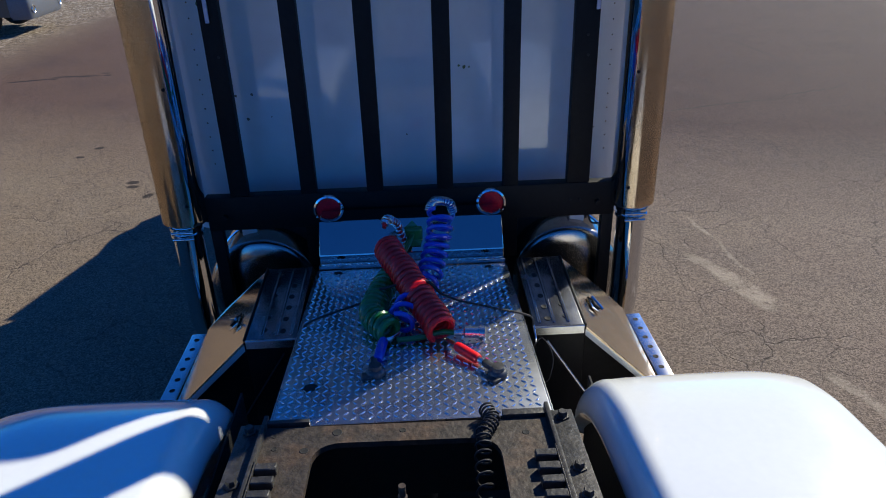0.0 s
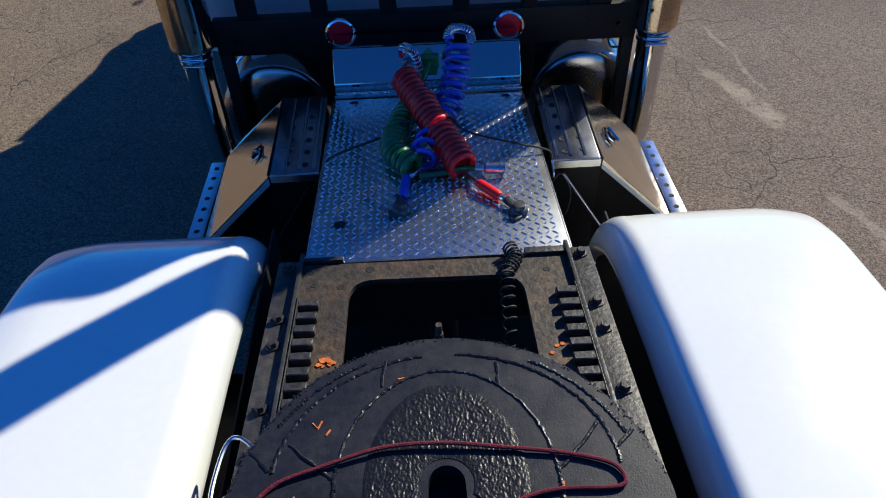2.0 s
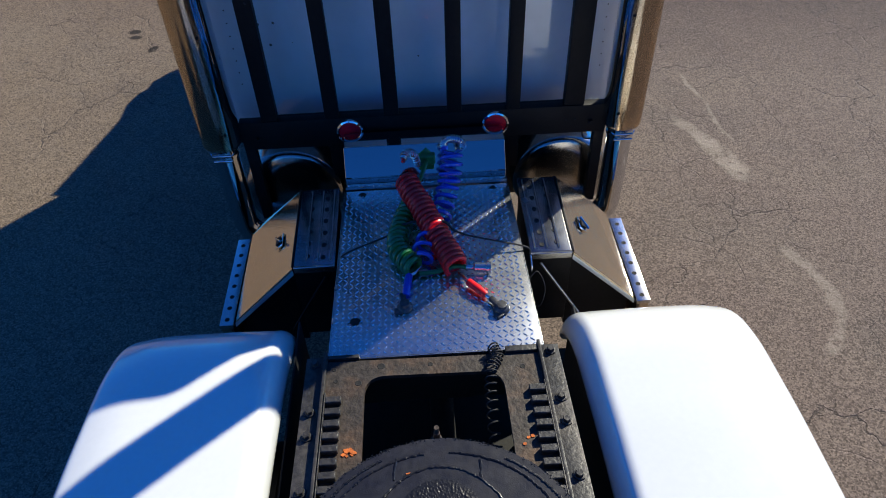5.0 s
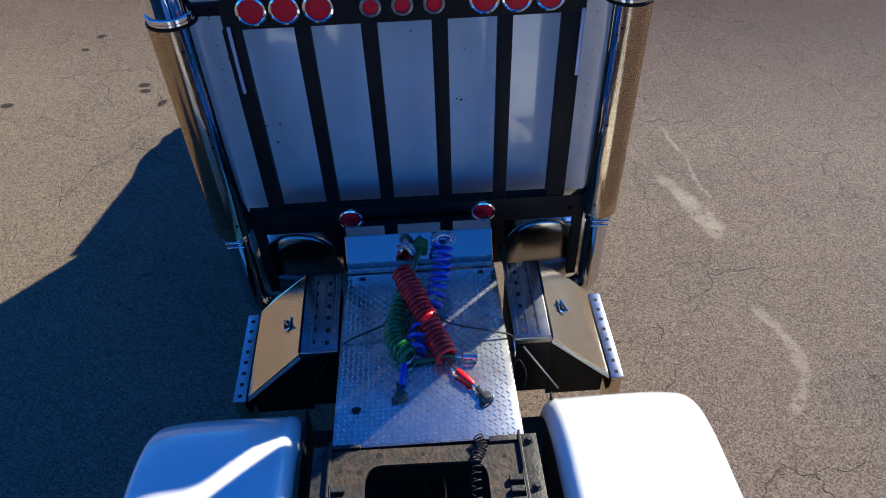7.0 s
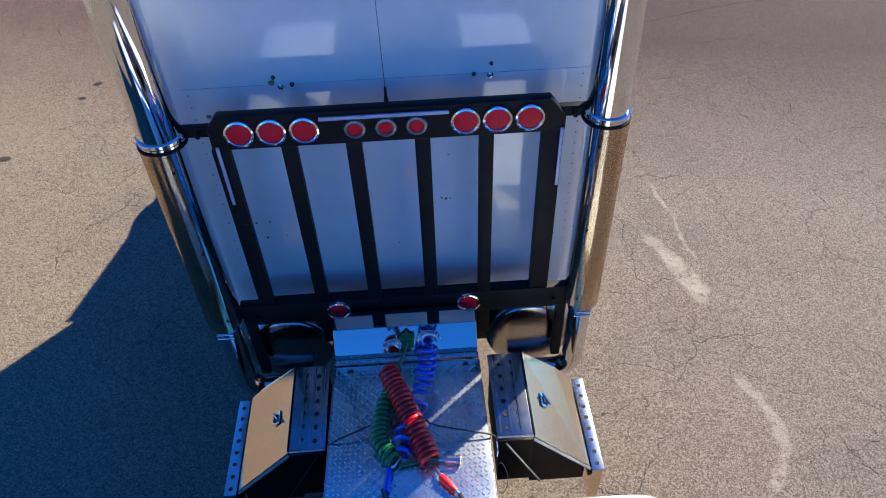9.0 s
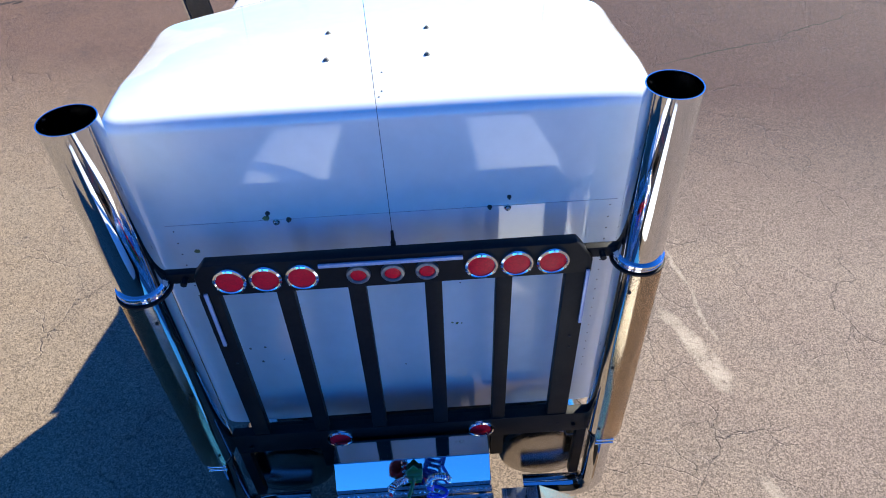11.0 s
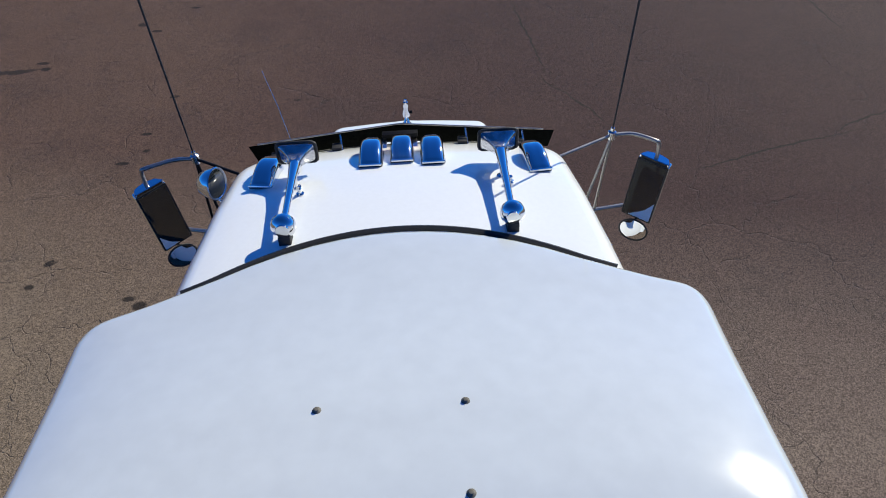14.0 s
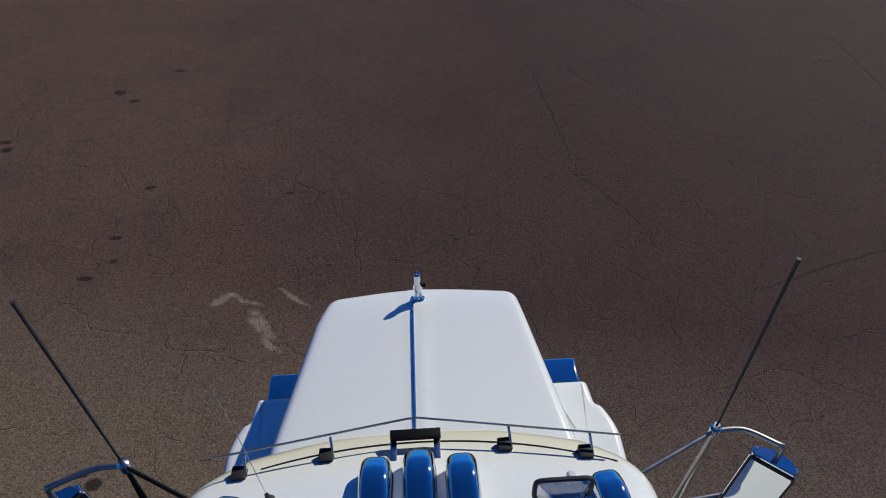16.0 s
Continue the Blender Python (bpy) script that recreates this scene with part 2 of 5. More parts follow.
STAINS = [
    (2.60, 5.70, 0.34, 0.030, -80, 1), (2.67, 5.12, 0.36, 0.035, -86, 1), (2.40, 5.00, 0.32, 0.09, -66, 1), (2.50, 4.68, 0.34, 0.12, -74, 1), (2.57, 4.45, 0.22, 0.14, -76, 1),
    (2.66, 3.32, 0.26, 0.07, -70, 1), (2.71, 3.00, 0.26, 0.07, -96, 1), (2.58, 2.66, 0.24, 0.06, 57, 1),
    (-2.12, 9.87, 0.15, 0.10, 20, 1), (-1.90, 9.85, 0.30, 0.04, -22, 1), (-1.35, 9.84, 0.30, 0.035, -32, 1), (-1.50, 9.22, 0.18, 0.05, -40, 1), (-1.25, 8.80, 0.14, 0.06, 0, 1), (-1.65, 9.5, 0.30, 0.10, -50, 1),
    (-5.95, 12.66, 0.50, 0.075, 12, 0), (-6.6, 12.38, 0.5, 0.06, 20, 0), (-6.25, 12.45, 0.12, 0.05, 40, 0), (-4.5, 6.92, 0.10, 0.07, 0, 0), (-5.53, 12.9, 0.14, 0.06, 0, 0), (-1.58, 11.6, 0.07, 0.04, 0, 0), (-3.49, 10.89, 0.10, 0.05, 0, 0),
    (4.6, 10.0, 1.5, 0.022, 17, 0), (6.3, 10.7, 1.0, 0.02, 25, 0), (1.92, 13.3, 1.5, 0.022, -86, 0), (6.92, 14.2, 1.4, 0.025, -88, 0), (2.3, 11.3, 1.0, 0.018, -60, 0), (-3.08, 7.25, 0.10, 0.07, 0, 0), (-3.04, 7.12, 0.09, 0.06, 0, 0),
    (-2.79, 6.85, 0.10, 0.06, 70, 0), (-2.94, 7.92, 0.10, 0.05, 0, 0), (-2.81, 7.82, 0.10, 0.08, 0, 0), (-3.92, 8.50, 0.10, 0.06, 30, 0),
    (-4.02, 8.15, 0.07, 0.05, 0, 0), (-4.33, 14.1, 0.12, 0.10, 0, 0), (-4.05, 13.85, 0.12, 0.06, 0, 0), (-3.33, 11.8, 0.10, 0.05, 10, 0),
    (-3.59, 14.68, 0.12, 0.05, 0, 0), (-5.43, 12.72, 0.10, 0.08, 0, 0), (-3.64, 10.25, 0.12, 0.05, 0, 0), (-3.4, 10.5, 0.06, 0.05, 0, 0),
]
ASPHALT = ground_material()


# ---- geometry helpers ----
def link_mesh(name, bm, mat, parent=None, label="", smooth=40):
    bmesh.ops.recalc_face_normals(bm, faces=bm.faces)
    me = bpy.data.meshes.new(name)
    bm.to_mesh(me)
    bm.free()
    me.materials.append(mat)
    if smooth:
        me.shade_smooth()
        me.set_sharp_from_angle(angle=radians(smooth))
    ob = new(name, me)
    if parent:
        ob.parent = parent
    if label:
        ob["label"] = label
    return ob


def part(name, bm, mat, parent, label="", smooth=40):
    """One mesh under a thing or under a part."""
    return link_mesh(name, bm, mat, parent, label, smooth)


def thing(name, label, category, group="", kind=""):
    return tagged(new(name), label, category, group, kind)


def mirrored(bm):
    """A copy of bm, mirrored in x."""
    c = bm.copy()
    bmesh.ops.scale(c, vec=(-1, 1, 1), verts=c.verts)
    bmesh.ops.reverse_faces(c, faces=c.faces)
    return c


def box(x0, x1, y0, y1, z0, z1, bevel=0.0, seg=2, bm=None):
    own = bm is None
    b = bmesh.new()
    bmesh.ops.create_cube(b, size=1)
    for v in b.verts:
        v.co = Vector((x0 + (v.co.x + 0.5) * (x1 - x0), y0 + (v.co.y + 0.5) * (y1 - y0), z0 + (v.co.z + 0.5) * (z1 - z0)))
    if bevel:
        bmesh.ops.bevel(b, geom=b.edges[:], offset=bevel, segments=seg, affect="EDGES", profile=0.6)
    if own:
        return b
    join(bm, b)
    return bm


def join(bm, other):
    me = bpy.data.meshes.new("t")
    other.to_mesh(me)
    other.free()
    bm.from_mesh(me)
    bpy.data.meshes.remove(me)
    return bm


def moved(bm, m):
    bmesh.ops.transform(bm, matrix=m, verts=bm.verts)
    return bm


def lathe(profile, seg=32, m=None):
    """Turns (radius, height) pairs round z."""
    b = bmesh.new()
    rings = []
    for r, z in profile:
        if r < 1e-5:
            rings.append([b.verts.new((0, 0, z))])
        else:
            rings.append([b.verts.new((r * math.cos(2 * math.pi * i / seg), r * math.sin(2 * math.pi * i / seg), z)) for i in range(seg)])
    for p, q in zip(rings, rings[1:]):
        for i in range(seg):
            j = (i + 1) % seg
            if len(p) == 1 and len(q) == 1:
                continue
            if len(p) == 1:
                b.faces.new((p[0], q[i], q[j]))
            elif len(q) == 1:
                b.faces.new((p[i], p[j], q[0]))
            else:
                b.faces.new((p[i], p[j], q[j], q[i]))
    return moved(b, m) if m else b


def between(p, q, profile, seg=24):
    """A lathe of (radius, fraction) pairs along the line from p to q."""
    p, q = Vector(p), Vector(q)
    d = q - p
    turn = d.to_track_quat("Z", "Y").to_matrix().to_4x4()
    return lathe([(r, f * d.length) for r, f in profile], seg, Matrix.Translation(p) @ turn)


def rod(p, q, r, seg=14):
    return between(p, q, [(0, 0), (r * 0.85, 0), (r, 0.003), (r, 0.997), (r * 0.85, 1), (0, 1)], seg)


def tube(points, r, seg=12, closed=False):
    """A round tube along a chain of points; r may be one radius or one for each point."""
    pts = [Vector(p) for p in points]
    k = len(pts)
    radii = r if isinstance(r, (list, tuple)) else [r] * k
    b = bmesh.new()
    rings, side = [], None
    for i, p in enumerate(pts):
        if closed:
            d = pts[(i + 1) % k] - pts[i - 1]
        else:
            d = pts[min(i + 1, k - 1)] - pts[max(i - 1, 0)]
        d.normalize()
        if side is None:
            side = d.orthogonal().normalized()
        side = (side - d * side.dot(d)).normalized()
        up = d.cross(side)
        rings.append([b.verts.new(p + (side * math.cos(2 * math.pi * j / seg) + up * math.sin(2 * math.pi * j / seg)) * radii[i]) for j in range(seg)])
    for i in range(k if closed else k - 1):
        p, q = rings[i], rings[(i + 1) % k]
        for j in range(seg):
            b.faces.new((p[j], p[(j + 1) % seg], q[(j + 1) % seg], q[j]))
    if not closed:
        b.faces.new(rings[0][::-1])
        b.faces.new(rings[-1])
    return b


def smooth_path(points, n=12):
    """Catmull-Rom points through the given ones."""
    p = [Vector(q) for q in points]
    p = [p[0] * 2 - p[1]] + p + [p[-1] * 2 - p[-2]]
    out = []
    for i in range(1, len(p) - 2):
        for k in range(n):
            t = k / n
            a, b, c, d = p[i - 1:i + 3]
            out.append(0.5 * (2 * b + (c - a) * t + (2 * a - 5 * b + 4 * c - d) * t * t + (3 * b - a - 3 * c + d) * t ** 3))
    return out + [p[-2]]


def helix(points, coil_r, wire_r, turns, n=14, seg=8, fade=0.5):
    """A coiled hose along a smooth path."""
    path = smooth_path(points, 24)
    k = len(path)
    total = int(turns * n)
    out, side = [], None
    for i in range(total + 1):
        f = i / total * (k - 1)
        a = min(int(f), k - 2)
        p = path[a].lerp(path[a + 1], f - a)
        d = (path[min(a + 2, k - 1)] - path[max(a - 1, 0)]).normalized()
        if side is None:
            side = d.orthogonal().normalized()
        side = (side - d * side.dot(d)).normalized()
        up = d.cross(side)
        w = 2 * math.pi * i / n
        r = coil_r * (1 + 0.05 * math.sin(i * 0.37))
        out.append(p + (side * math.cos(w) + up * math.sin(w)) * r)
    return tube(out, wire_r, seg)


def rounded(points, radius, n=6):
    """A polygon's corners rounded in plan; radius is one number or one for each corner."""
    out = []
    k = len(points)
    for i, p in enumerate(points):
        r = radius[i] if isinstance(radius, (list, tuple)) else radius
        p, a, c = Vector(p), Vector(points[i - 1]), Vector(points[(i + 1) % k])
        if r <= 0:
            out.append(p)
            continue
        u, v = (a - p).normalized(), (c - p).normalized()
        r1, r2 = min(r, (a - p).length * 0.49), min(r, (c - p).length * 0.49)
        s, e = p + u * r1, p + v * r2
        for j in range(n + 1):
            t = j / n
            out.append(s * (1 - t) ** 2 + p * 2 * t * (1 - t) + e * t * t)
    return out


def densify(points, step):
    out = []
    for i, p in enumerate(points):
        q = points[(i + 1) % len(points)]
        d = (Vector(q) - Vector(p)).length
        k = max(1, int(d / step))
        out += [Vector(p).lerp(Vector(q), j / k) for j in range(k)]
    return out


def shell(outline, top, rings, inner=8, step=0.12, lean=0.0, lean_at=0.0, floor=None):
    """A body over a plan outline: rings of (inset, drop) from the bottom up give its sides and rounded edge, and top(x, y) its roof."""
    pts = densify([Vector(p).to_2d() for p in outline], step)
    k = len(pts)
    area = sum(pts[i - 1].x * pts[i].y - pts[i].x * pts[i - 1].y for i in range(k))
    if area < 0:
        pts.reverse()
    normals = []
    for i in range(k):
        d = pts[(i + 1) % k] - pts[i - 1]
        normals.append(Vector((-d.y, d.x)).normalized())
    c = sum(pts, Vector((0, 0))) / k
    b = bmesh.new()

    def place(p, drop, z=None):
        z = top(p.x, p.y) - drop if z is None else z
        return b.verts.new((p.x, p.y + lean * (z - lean_at), z))

    loops = []
    if floor is not None:
        loops.append([place(p + nn * rings[0][0], 0, floor) for p, nn in zip(pts, normals)])
    for inset, drop in rings:
        loops.append([place(p + nn * inset, drop) for p, nn in zip(pts, normals)])
    last = [p + nn * rings[-1][0] for p, nn in zip(pts, normals)]
    for j in range(1, inner):
        s = 1 - j / inner
        loops.append([place(c + (p - c) * s, rings[-1][1]) for p in last])
    for p, q in zip(loops, loops[1:]):
        for i in range(k):
            b.faces.new((p[i], p[(i + 1) % k], q[(i + 1) % k], q[i]))
    mid = place(c, rings[-1][1])
    for i in range(k):
        b.faces.new((loops[-1][i], loops[-1][(i + 1) % k], mid))
    b.faces.new(loops[0][::-1])
    return b


def edge(r, n=5):
    """Rings of a rounded edge of radius r, from the side to the top."""
    return [(r * (1 - math.cos(math.pi / 2 * i / n)), r * (1 - math.sin(math.pi / 2 * i / n))) for i in range(n + 1)]


def along(table):
    ys, zs = zip(*table)
    return lambda y: float(np.mean([np.interp(y + d, ys, zs) for d in (-0.06, -0.04, -0.02, 0, 0.02, 0.04, 0.06)]))


def extrude(outline, y0, y1, bevel=0.0):
    """A plate from an (x, z) outline, thick in y."""
    b = bmesh.new()
    f = b.faces.new([b.verts.new((x, y0, z)) for x, z in outline])
    r = bmesh.ops.extrude_face_region(b, geom=[f])
    bmesh.ops.translate(b, vec=(0, y1 - y0, 0), verts=[v for v in r["geom"] if isinstance(v, bmesh.types.BMVert)])
    if bevel:
        bmesh.ops.bevel(b, geom=b.edges[:], offset=bevel, segments=1, affect="EDGES")
    return b


def slab(outline, z0, z1, bevel=0.0, seg=1):
    """A plate from an (x, y) outline, thick in z."""
    b = bmesh.new()
    f = b.faces.new([b.verts.new((p[0], p[1], z0)) for p in outline])
    r = bmesh.ops.extrude_face_region(b, geom=[f])
    bmesh.ops.translate(b, vec=(0, 0, z1 - z0), verts=[v for v in r["geom"] if isinstance(v, bmesh.types.BMVert)])
    if bevel:
        bmesh.ops.bevel(b, geom=b.edges[:], offset=bevel, segments=seg, affect="EDGES")
    return b


# ---- ground ----
SLOPE = -0.021


def ground_z(x):
    return SLOPE * x


g = bmesh.new()
for x, y in ((-400, -400), (400, -400), (400, 400), (-400, 400)):
    g.verts.new((x, y, ground_z(x)))
g.faces.new(g.verts)
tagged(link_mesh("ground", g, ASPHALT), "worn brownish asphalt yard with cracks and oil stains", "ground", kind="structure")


# ---- the truck: large forms ----
truck = thing("semi_truck", "white conventional semi truck with chrome stacks and bare fifth wheel", "truck")


def frame_top(y):
    return 1.25 - 0.08 * (y - 1.72)


def deck_z(y):
    return 1.245 - 0.08 * (y - 1.73)


def raked(bm, fn):
    for v in bm.verts:
        v.co.z += fn(v.co.y)
    return bm


# sleeper: the roof falls forwards, its back leans, its front is bowed
ROOF = along([(3.3, 3.33), (3.62, 3.355), (3.92, 3.375), (4.3, 3.33), (4.85, 3.225), (5.35, 3.150), (5.7, 3.10)])


def sleeper_top(x, y):
    flat = 0.055 * math.sin(math.pi * min(1, max(0, (y - 3.45) / 1.45))) * (x / 1.2) ** 4
    return ROOF(y) - flat - 0.07 * min(1, max(0, (y - 3.7) / 1.1)) * (x / 1.2) ** 2


def sleeper_front(x):
    a = abs(x)
    return 5.326 - 0.40 * a * a if a < 0.80 else 5.070 - 0.46 * (a - 0.80)


front = [(x, sleeper_front(x)) for x in np.linspace(1.04, -1.04, 17)]
plan = rounded([(-1.20, 3.535), (1.175, 3.535), (1.258, 4.885)] + front + [(-1.305, 4.87)], [0.13, 0.13, 0.14] + [0] * 17 + [0.14])
sleeper = part("sleeper", shell(plan, sleeper_top, [(0.0, 2.21), (0.0, 1.2), (0.0, 0.6), (0.0, 0.3)] + edge(0.062, 6)), DUSTY, truck, "dusty white sleeper body with rounded roof")
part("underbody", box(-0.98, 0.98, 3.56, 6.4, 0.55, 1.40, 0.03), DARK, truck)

# cab
CAB = along([(4.6, 3.22), (5.3, 3.135), (5.7, 3.075), (6.1, 2.985), (6.2, 2.952), (6.35, 2.885), (6.47, 2.80), (6.6, 2.66)])


def cab_top(x, y):
    return CAB(y) - 0.05 * (x / 0.9) ** 2


cab_plan = rounded([(-1.01, 4.7), (1.005, 4.7), (0.925, 6.22)] + [(x, 6.54 - 0.20 * (x / 0.8) ** 2) for x in (0.7, 0.35, 0, -0.35, -0.7)] + [(-0.93, 6.22)], [0, 0, 0.14, 0, 0, 0, 0, 0, 0.14])
cab = part("cab", shell(cab_plan, cab_top, [(-0.14, 2.0), (-0.14, 1.1), (-0.06, 0.6), (0.0, 0.25)] + edge(0.10, 6), step=0.06), WHITE, truck, "white cab with sloping roof")
seal = [(x, sleeper_front(x) + 0.006, cab_top(x, sleeper_front(x)) + 0.002) for x in np.linspace(-0.92, 0.92, 40)]
part("roof_seal", tube(seal, 0.016, 8), SEALANT, truck, "black rubber seal between cab and sleeper")
for s in (-1, 1):
    part("windshield", moved(box(-0.36, 0.36, -0.012, 0.012, -0.36, 0.24, 0.006), Matrix.Translation((0.42 * s, 6.50, 2.34)) @ pose(0, 0, 0, 0, 0, -14 * s)), GLASS, truck, "dark windshield pane")
    part("door_window", box(min(1.035 * s, 1.055 * s), max(1.035 * s, 1.055 * s), 5.35, 6.15, 2.05, 2.6, 0.008), GLASS, cab)

# hood
HOOD = along([(6.3, 2.03), (7.1, 1.96), (7.9, 1.89), (8.05, 1.87), (8.2, 1.83)])


def hood_top(x, y):
    u = (x + 0.03) / 0.9
    return HOOD(y) - 0.035 * u * u + 0.008 / (1 + math.exp((x - 0.055) * 90)) * (1 / (1 + math.exp(-(x + 0.03) * 120)))


hood_plan = rounded([(-0.96, 6.4), (0.96, 6.4), (0.73, 7.9), (0.69, 8.17), (0, 8.24), (-0.62, 8.17), (-0.70, 7.9)], [0, 0, 0, 0.09, 0.3, 0.09, 0])
hood = part("hood", shell(hood_plan, hood_top, [(-0.03, 0.95), (0.0, 0.3)] + edge(0.07, 6), inner=18, step=0.08), WHITE, truck, "long white tapering hood")
strip = [(-0.035, y, hood_top(-0.035, y) + 0.003) for y in np.linspace(6.55, 8.09, 20)]
part("hinge_strip", tube(strip, 0.010, 8), CHROME, hood, "chrome hinge strip")
part("grille", box(-0.46, 0.52, 8.12, 8.22, 0.85, 1.72, 0.02), CHROME, truck, "tall chrome grille")

# hood ornament
orn = part("ornament_base", between((0.008, 8.07, hood_top(0, 8.07) - 0.01), (0.008, 8.085, 1.97), [(0, 0), (0.042, 0), (0.044, 0.12), (0.026, 0.3), (0.02, 1), (0, 1)], 24), CHROME, hood, "small chrome hood ornament")
part("ornament_body", between((0.008, 8.08, 1.94), (0.008, 8.10, 2.10), [(0, 0), (0.03, 0.04), (0.036, 0.22), (0.022, 0.5), (0.026, 0.66), (0.022, 0.84), (0.010, 0.9), (0.013, 0.97), (0, 1)], 20), CHROME, hood, "small chrome hood ornament")
part("ornament_knob", between((0.03, 8.08, 1.985), (0.062, 8.085, 1.985), [(0, 0), (0.008, 0), (0.008, 0.4), (0.016, 0.5), (0.016, 0.95), (0, 1)], 12), BLACK, hood)

# front fenders, bumper and lamps
ff = rounded([(0.80, 6.45), (1.27, 6.45), (1.27, 7.24), (1.20, 7.42), (1.155, 7.44), (1.135, 7.63), (0.80, 7.63)], [0.05, 0.05, 0.10, 0.06, 0.02, 0.04, 0.02])
fend = shell(ff, lambda x, y: 1.46 - 0.10 * max(0, (7.1 - y)) ** 2 - 0.04 * max(0, y - 7.2), [(0.0, 0.35), (0.0, 0.12)] + edge(0.05, 4), step=0.06)
part("front_fender", mirrored(fend), WHITE, truck, "white front fender beside the hood")
part("front_fender", fend, WHITE, truck, "white front fender beside the hood")
part("bumper", box(-1.24, 1.24, 8.0, 8.27, 0.42, 0.84, 0.03, 3), CHROME, truck, "wide chrome front bumper")
for s in (-1, 1):
    lamp = part("headlight", between((0.98 * s, 7.6, 1.15), (0.98 * s, 7.74, 1.15), [(0, 0), (0.10, 0.1), (0.12, 0.9), (0.11, 1), (0, 1.02)], 28), CHROME, truck)
    part("lens", between((0.98 * s, 7.742, 1.15), (0.98 * s, 7.76, 1.15), [(0.1, 0), (0.07, 0.7), (0, 1)], 24), GLASS, lamp)

# rear fenders: rolled inner lip, crowned top, curved front
FENDER = along([(-0.9, 1.20), (-0.6, 1.36), (-0.2, 1.43), (0.6, 1.42), (1.3, 1.39), (1.66, 1.355), (1.84, 1.30), (1.97, 1.20), (2.06, 1.06), (2.10, 0.9)])
for s, inner_x, outer_x in ((-1, 0.636, 1.395), (1, 0.572, 1.345)):
    mid_x = (inner_x + outer_x) / 2
    fplan = rounded([(inner_x, -0.85), (outer_x, -0.85), (outer_x, 2.08), (inner_x, 2.08)], [0.1, 0.1, 0.20, 0.10])
    fender = shell(fplan, lambda x, y: FENDER(y) - 0.014 - 0.008 * ((x - mid_x) / 0.34) ** 2 - 0.035 * max(0, (x - mid_x - 0.14) / 0.22) ** 2,
                   [(0.14, 0.32), (0.05, 0.19), (0.004, 0.145)] + [(0.070 * (1 - math.cos(a)), 0.135 * (1 - math.sin(a))) for a in np.linspace(0, math.pi / 2, 11)], inner=24, step=0.04)
    part("rear_fender", fender if s > 0 else mirrored(fender), WHITE, truck, "rounded white fibreglass rear fender")


def wheel(x, y, r, w, parent):
    z = r + ground_z(x)
    tyre = part("tyre", lathe([(r * 0.55, -w / 2), (r * 0.85, -w / 2), (r * 0.95, -w * 0.46), (r, -w * 0.36), (r, -w * 0.12), (r * 0.975, -w * 0.11), (r * 0.975, -w * 0.07), (r, -w * 0.06), (r, w * 0.06),
                               (r * 0.975, w * 0.07), (r * 0.975, w * 0.11), (r, w * 0.12), (r, w * 0.36), (r * 0.95, w * 0.46), (r * 0.85, w / 2), (r * 0.55, w / 2)], 48, Matrix.Translation((x, y, z)) @ pose(0, 0, 0, 0, 90, 0)), RUBBER, parent)
    part("rim", lathe([(0, -w * 0.1), (r * 0.2, -w * 0.1), (r * 0.25, w * 0.2), (r * 0.5, w * 0.15), (r * 0.56, w * 0.45), (r * 0.56, -w * 0.45), (r * 0.4, -w * 0.3), (0, -w * 0.3)], 32, Matrix.Translation((x, y, z)) @ pose(0, 0, 0, 0, 90 if x > 0 else -90, 0)), CHROME, tyre)


for s in (-1, 1):
    for y in (1.22, -0.10):
        wheel(0.77 * s, y, 0.50, 0.27, truck)
        wheel(1.10 * s, y, 0.50, 0.27, truck)
    wheel(1.05 * s, 6.95, 0.51, 0.28, truck)
for y in (1.22, -0.10):
    part("axle", rod((-0.9, y, 0.5), (0.9, y, 0.5), 0.09), DARK, truck)
    part("differential", between((0, y - 0.25, 0.52), (0, y + 0.3, 0.55), [(0, 0), (0.16, 0.1), (0.22, 0.4), (0.15, 0.8), (0.07, 1), (0, 1)], 24), DARK, truck)
part("drive_shaft", rod((0, 1.4, 0.56), (0, 4.5, 0.75), 0.06), DARK, truck)
# Added black sheets and pan stand in for shade below the frame.
for s in (-1, 1):
    part("shade_sheet", box(*sorted((0.618 * s, 0.626 * s)), -0.85, 2.02, 0.36, 1.16, 0.002), DARK, truck, "added black sheet for the shade beside the tyres")
part("shade_pan", box(-0.76, 0.76, -0.9, 2.36, 0.36, 0.40, 0.01), DARK, truck, "added black pan for the shade between the wheels")

# fuel tanks with straps
for s in (-1, 1):
    tank = part("fuel_tank", between((0.83 * s, 3.36, 0.82), (0.83 * s, 5.2, 0.80), [(0, -0.006), (0.20, -0.004), (0.272, 0.0), (0.292, 0.007), (0.30, 0.02), (0.30, 1), (0, 1)], 56), TANKMETAL, truck, "polished aluminium fuel tank")
    part("tank_strap", between((0.83 * s, 3.62, 0.82), (0.83 * s, 3.70, 0.82), [(0.301, 0), (0.308, 0.05), (0.308, 0.95), (0.301, 1)], 48), CHROME, tank)

    part("tank_bracket", box(*sorted((0.857 * s, 0.937 * s)), 3.485, 3.532, 1.10, 1.152, 0.004), WHITE, tank, "small white bracket on the tank")

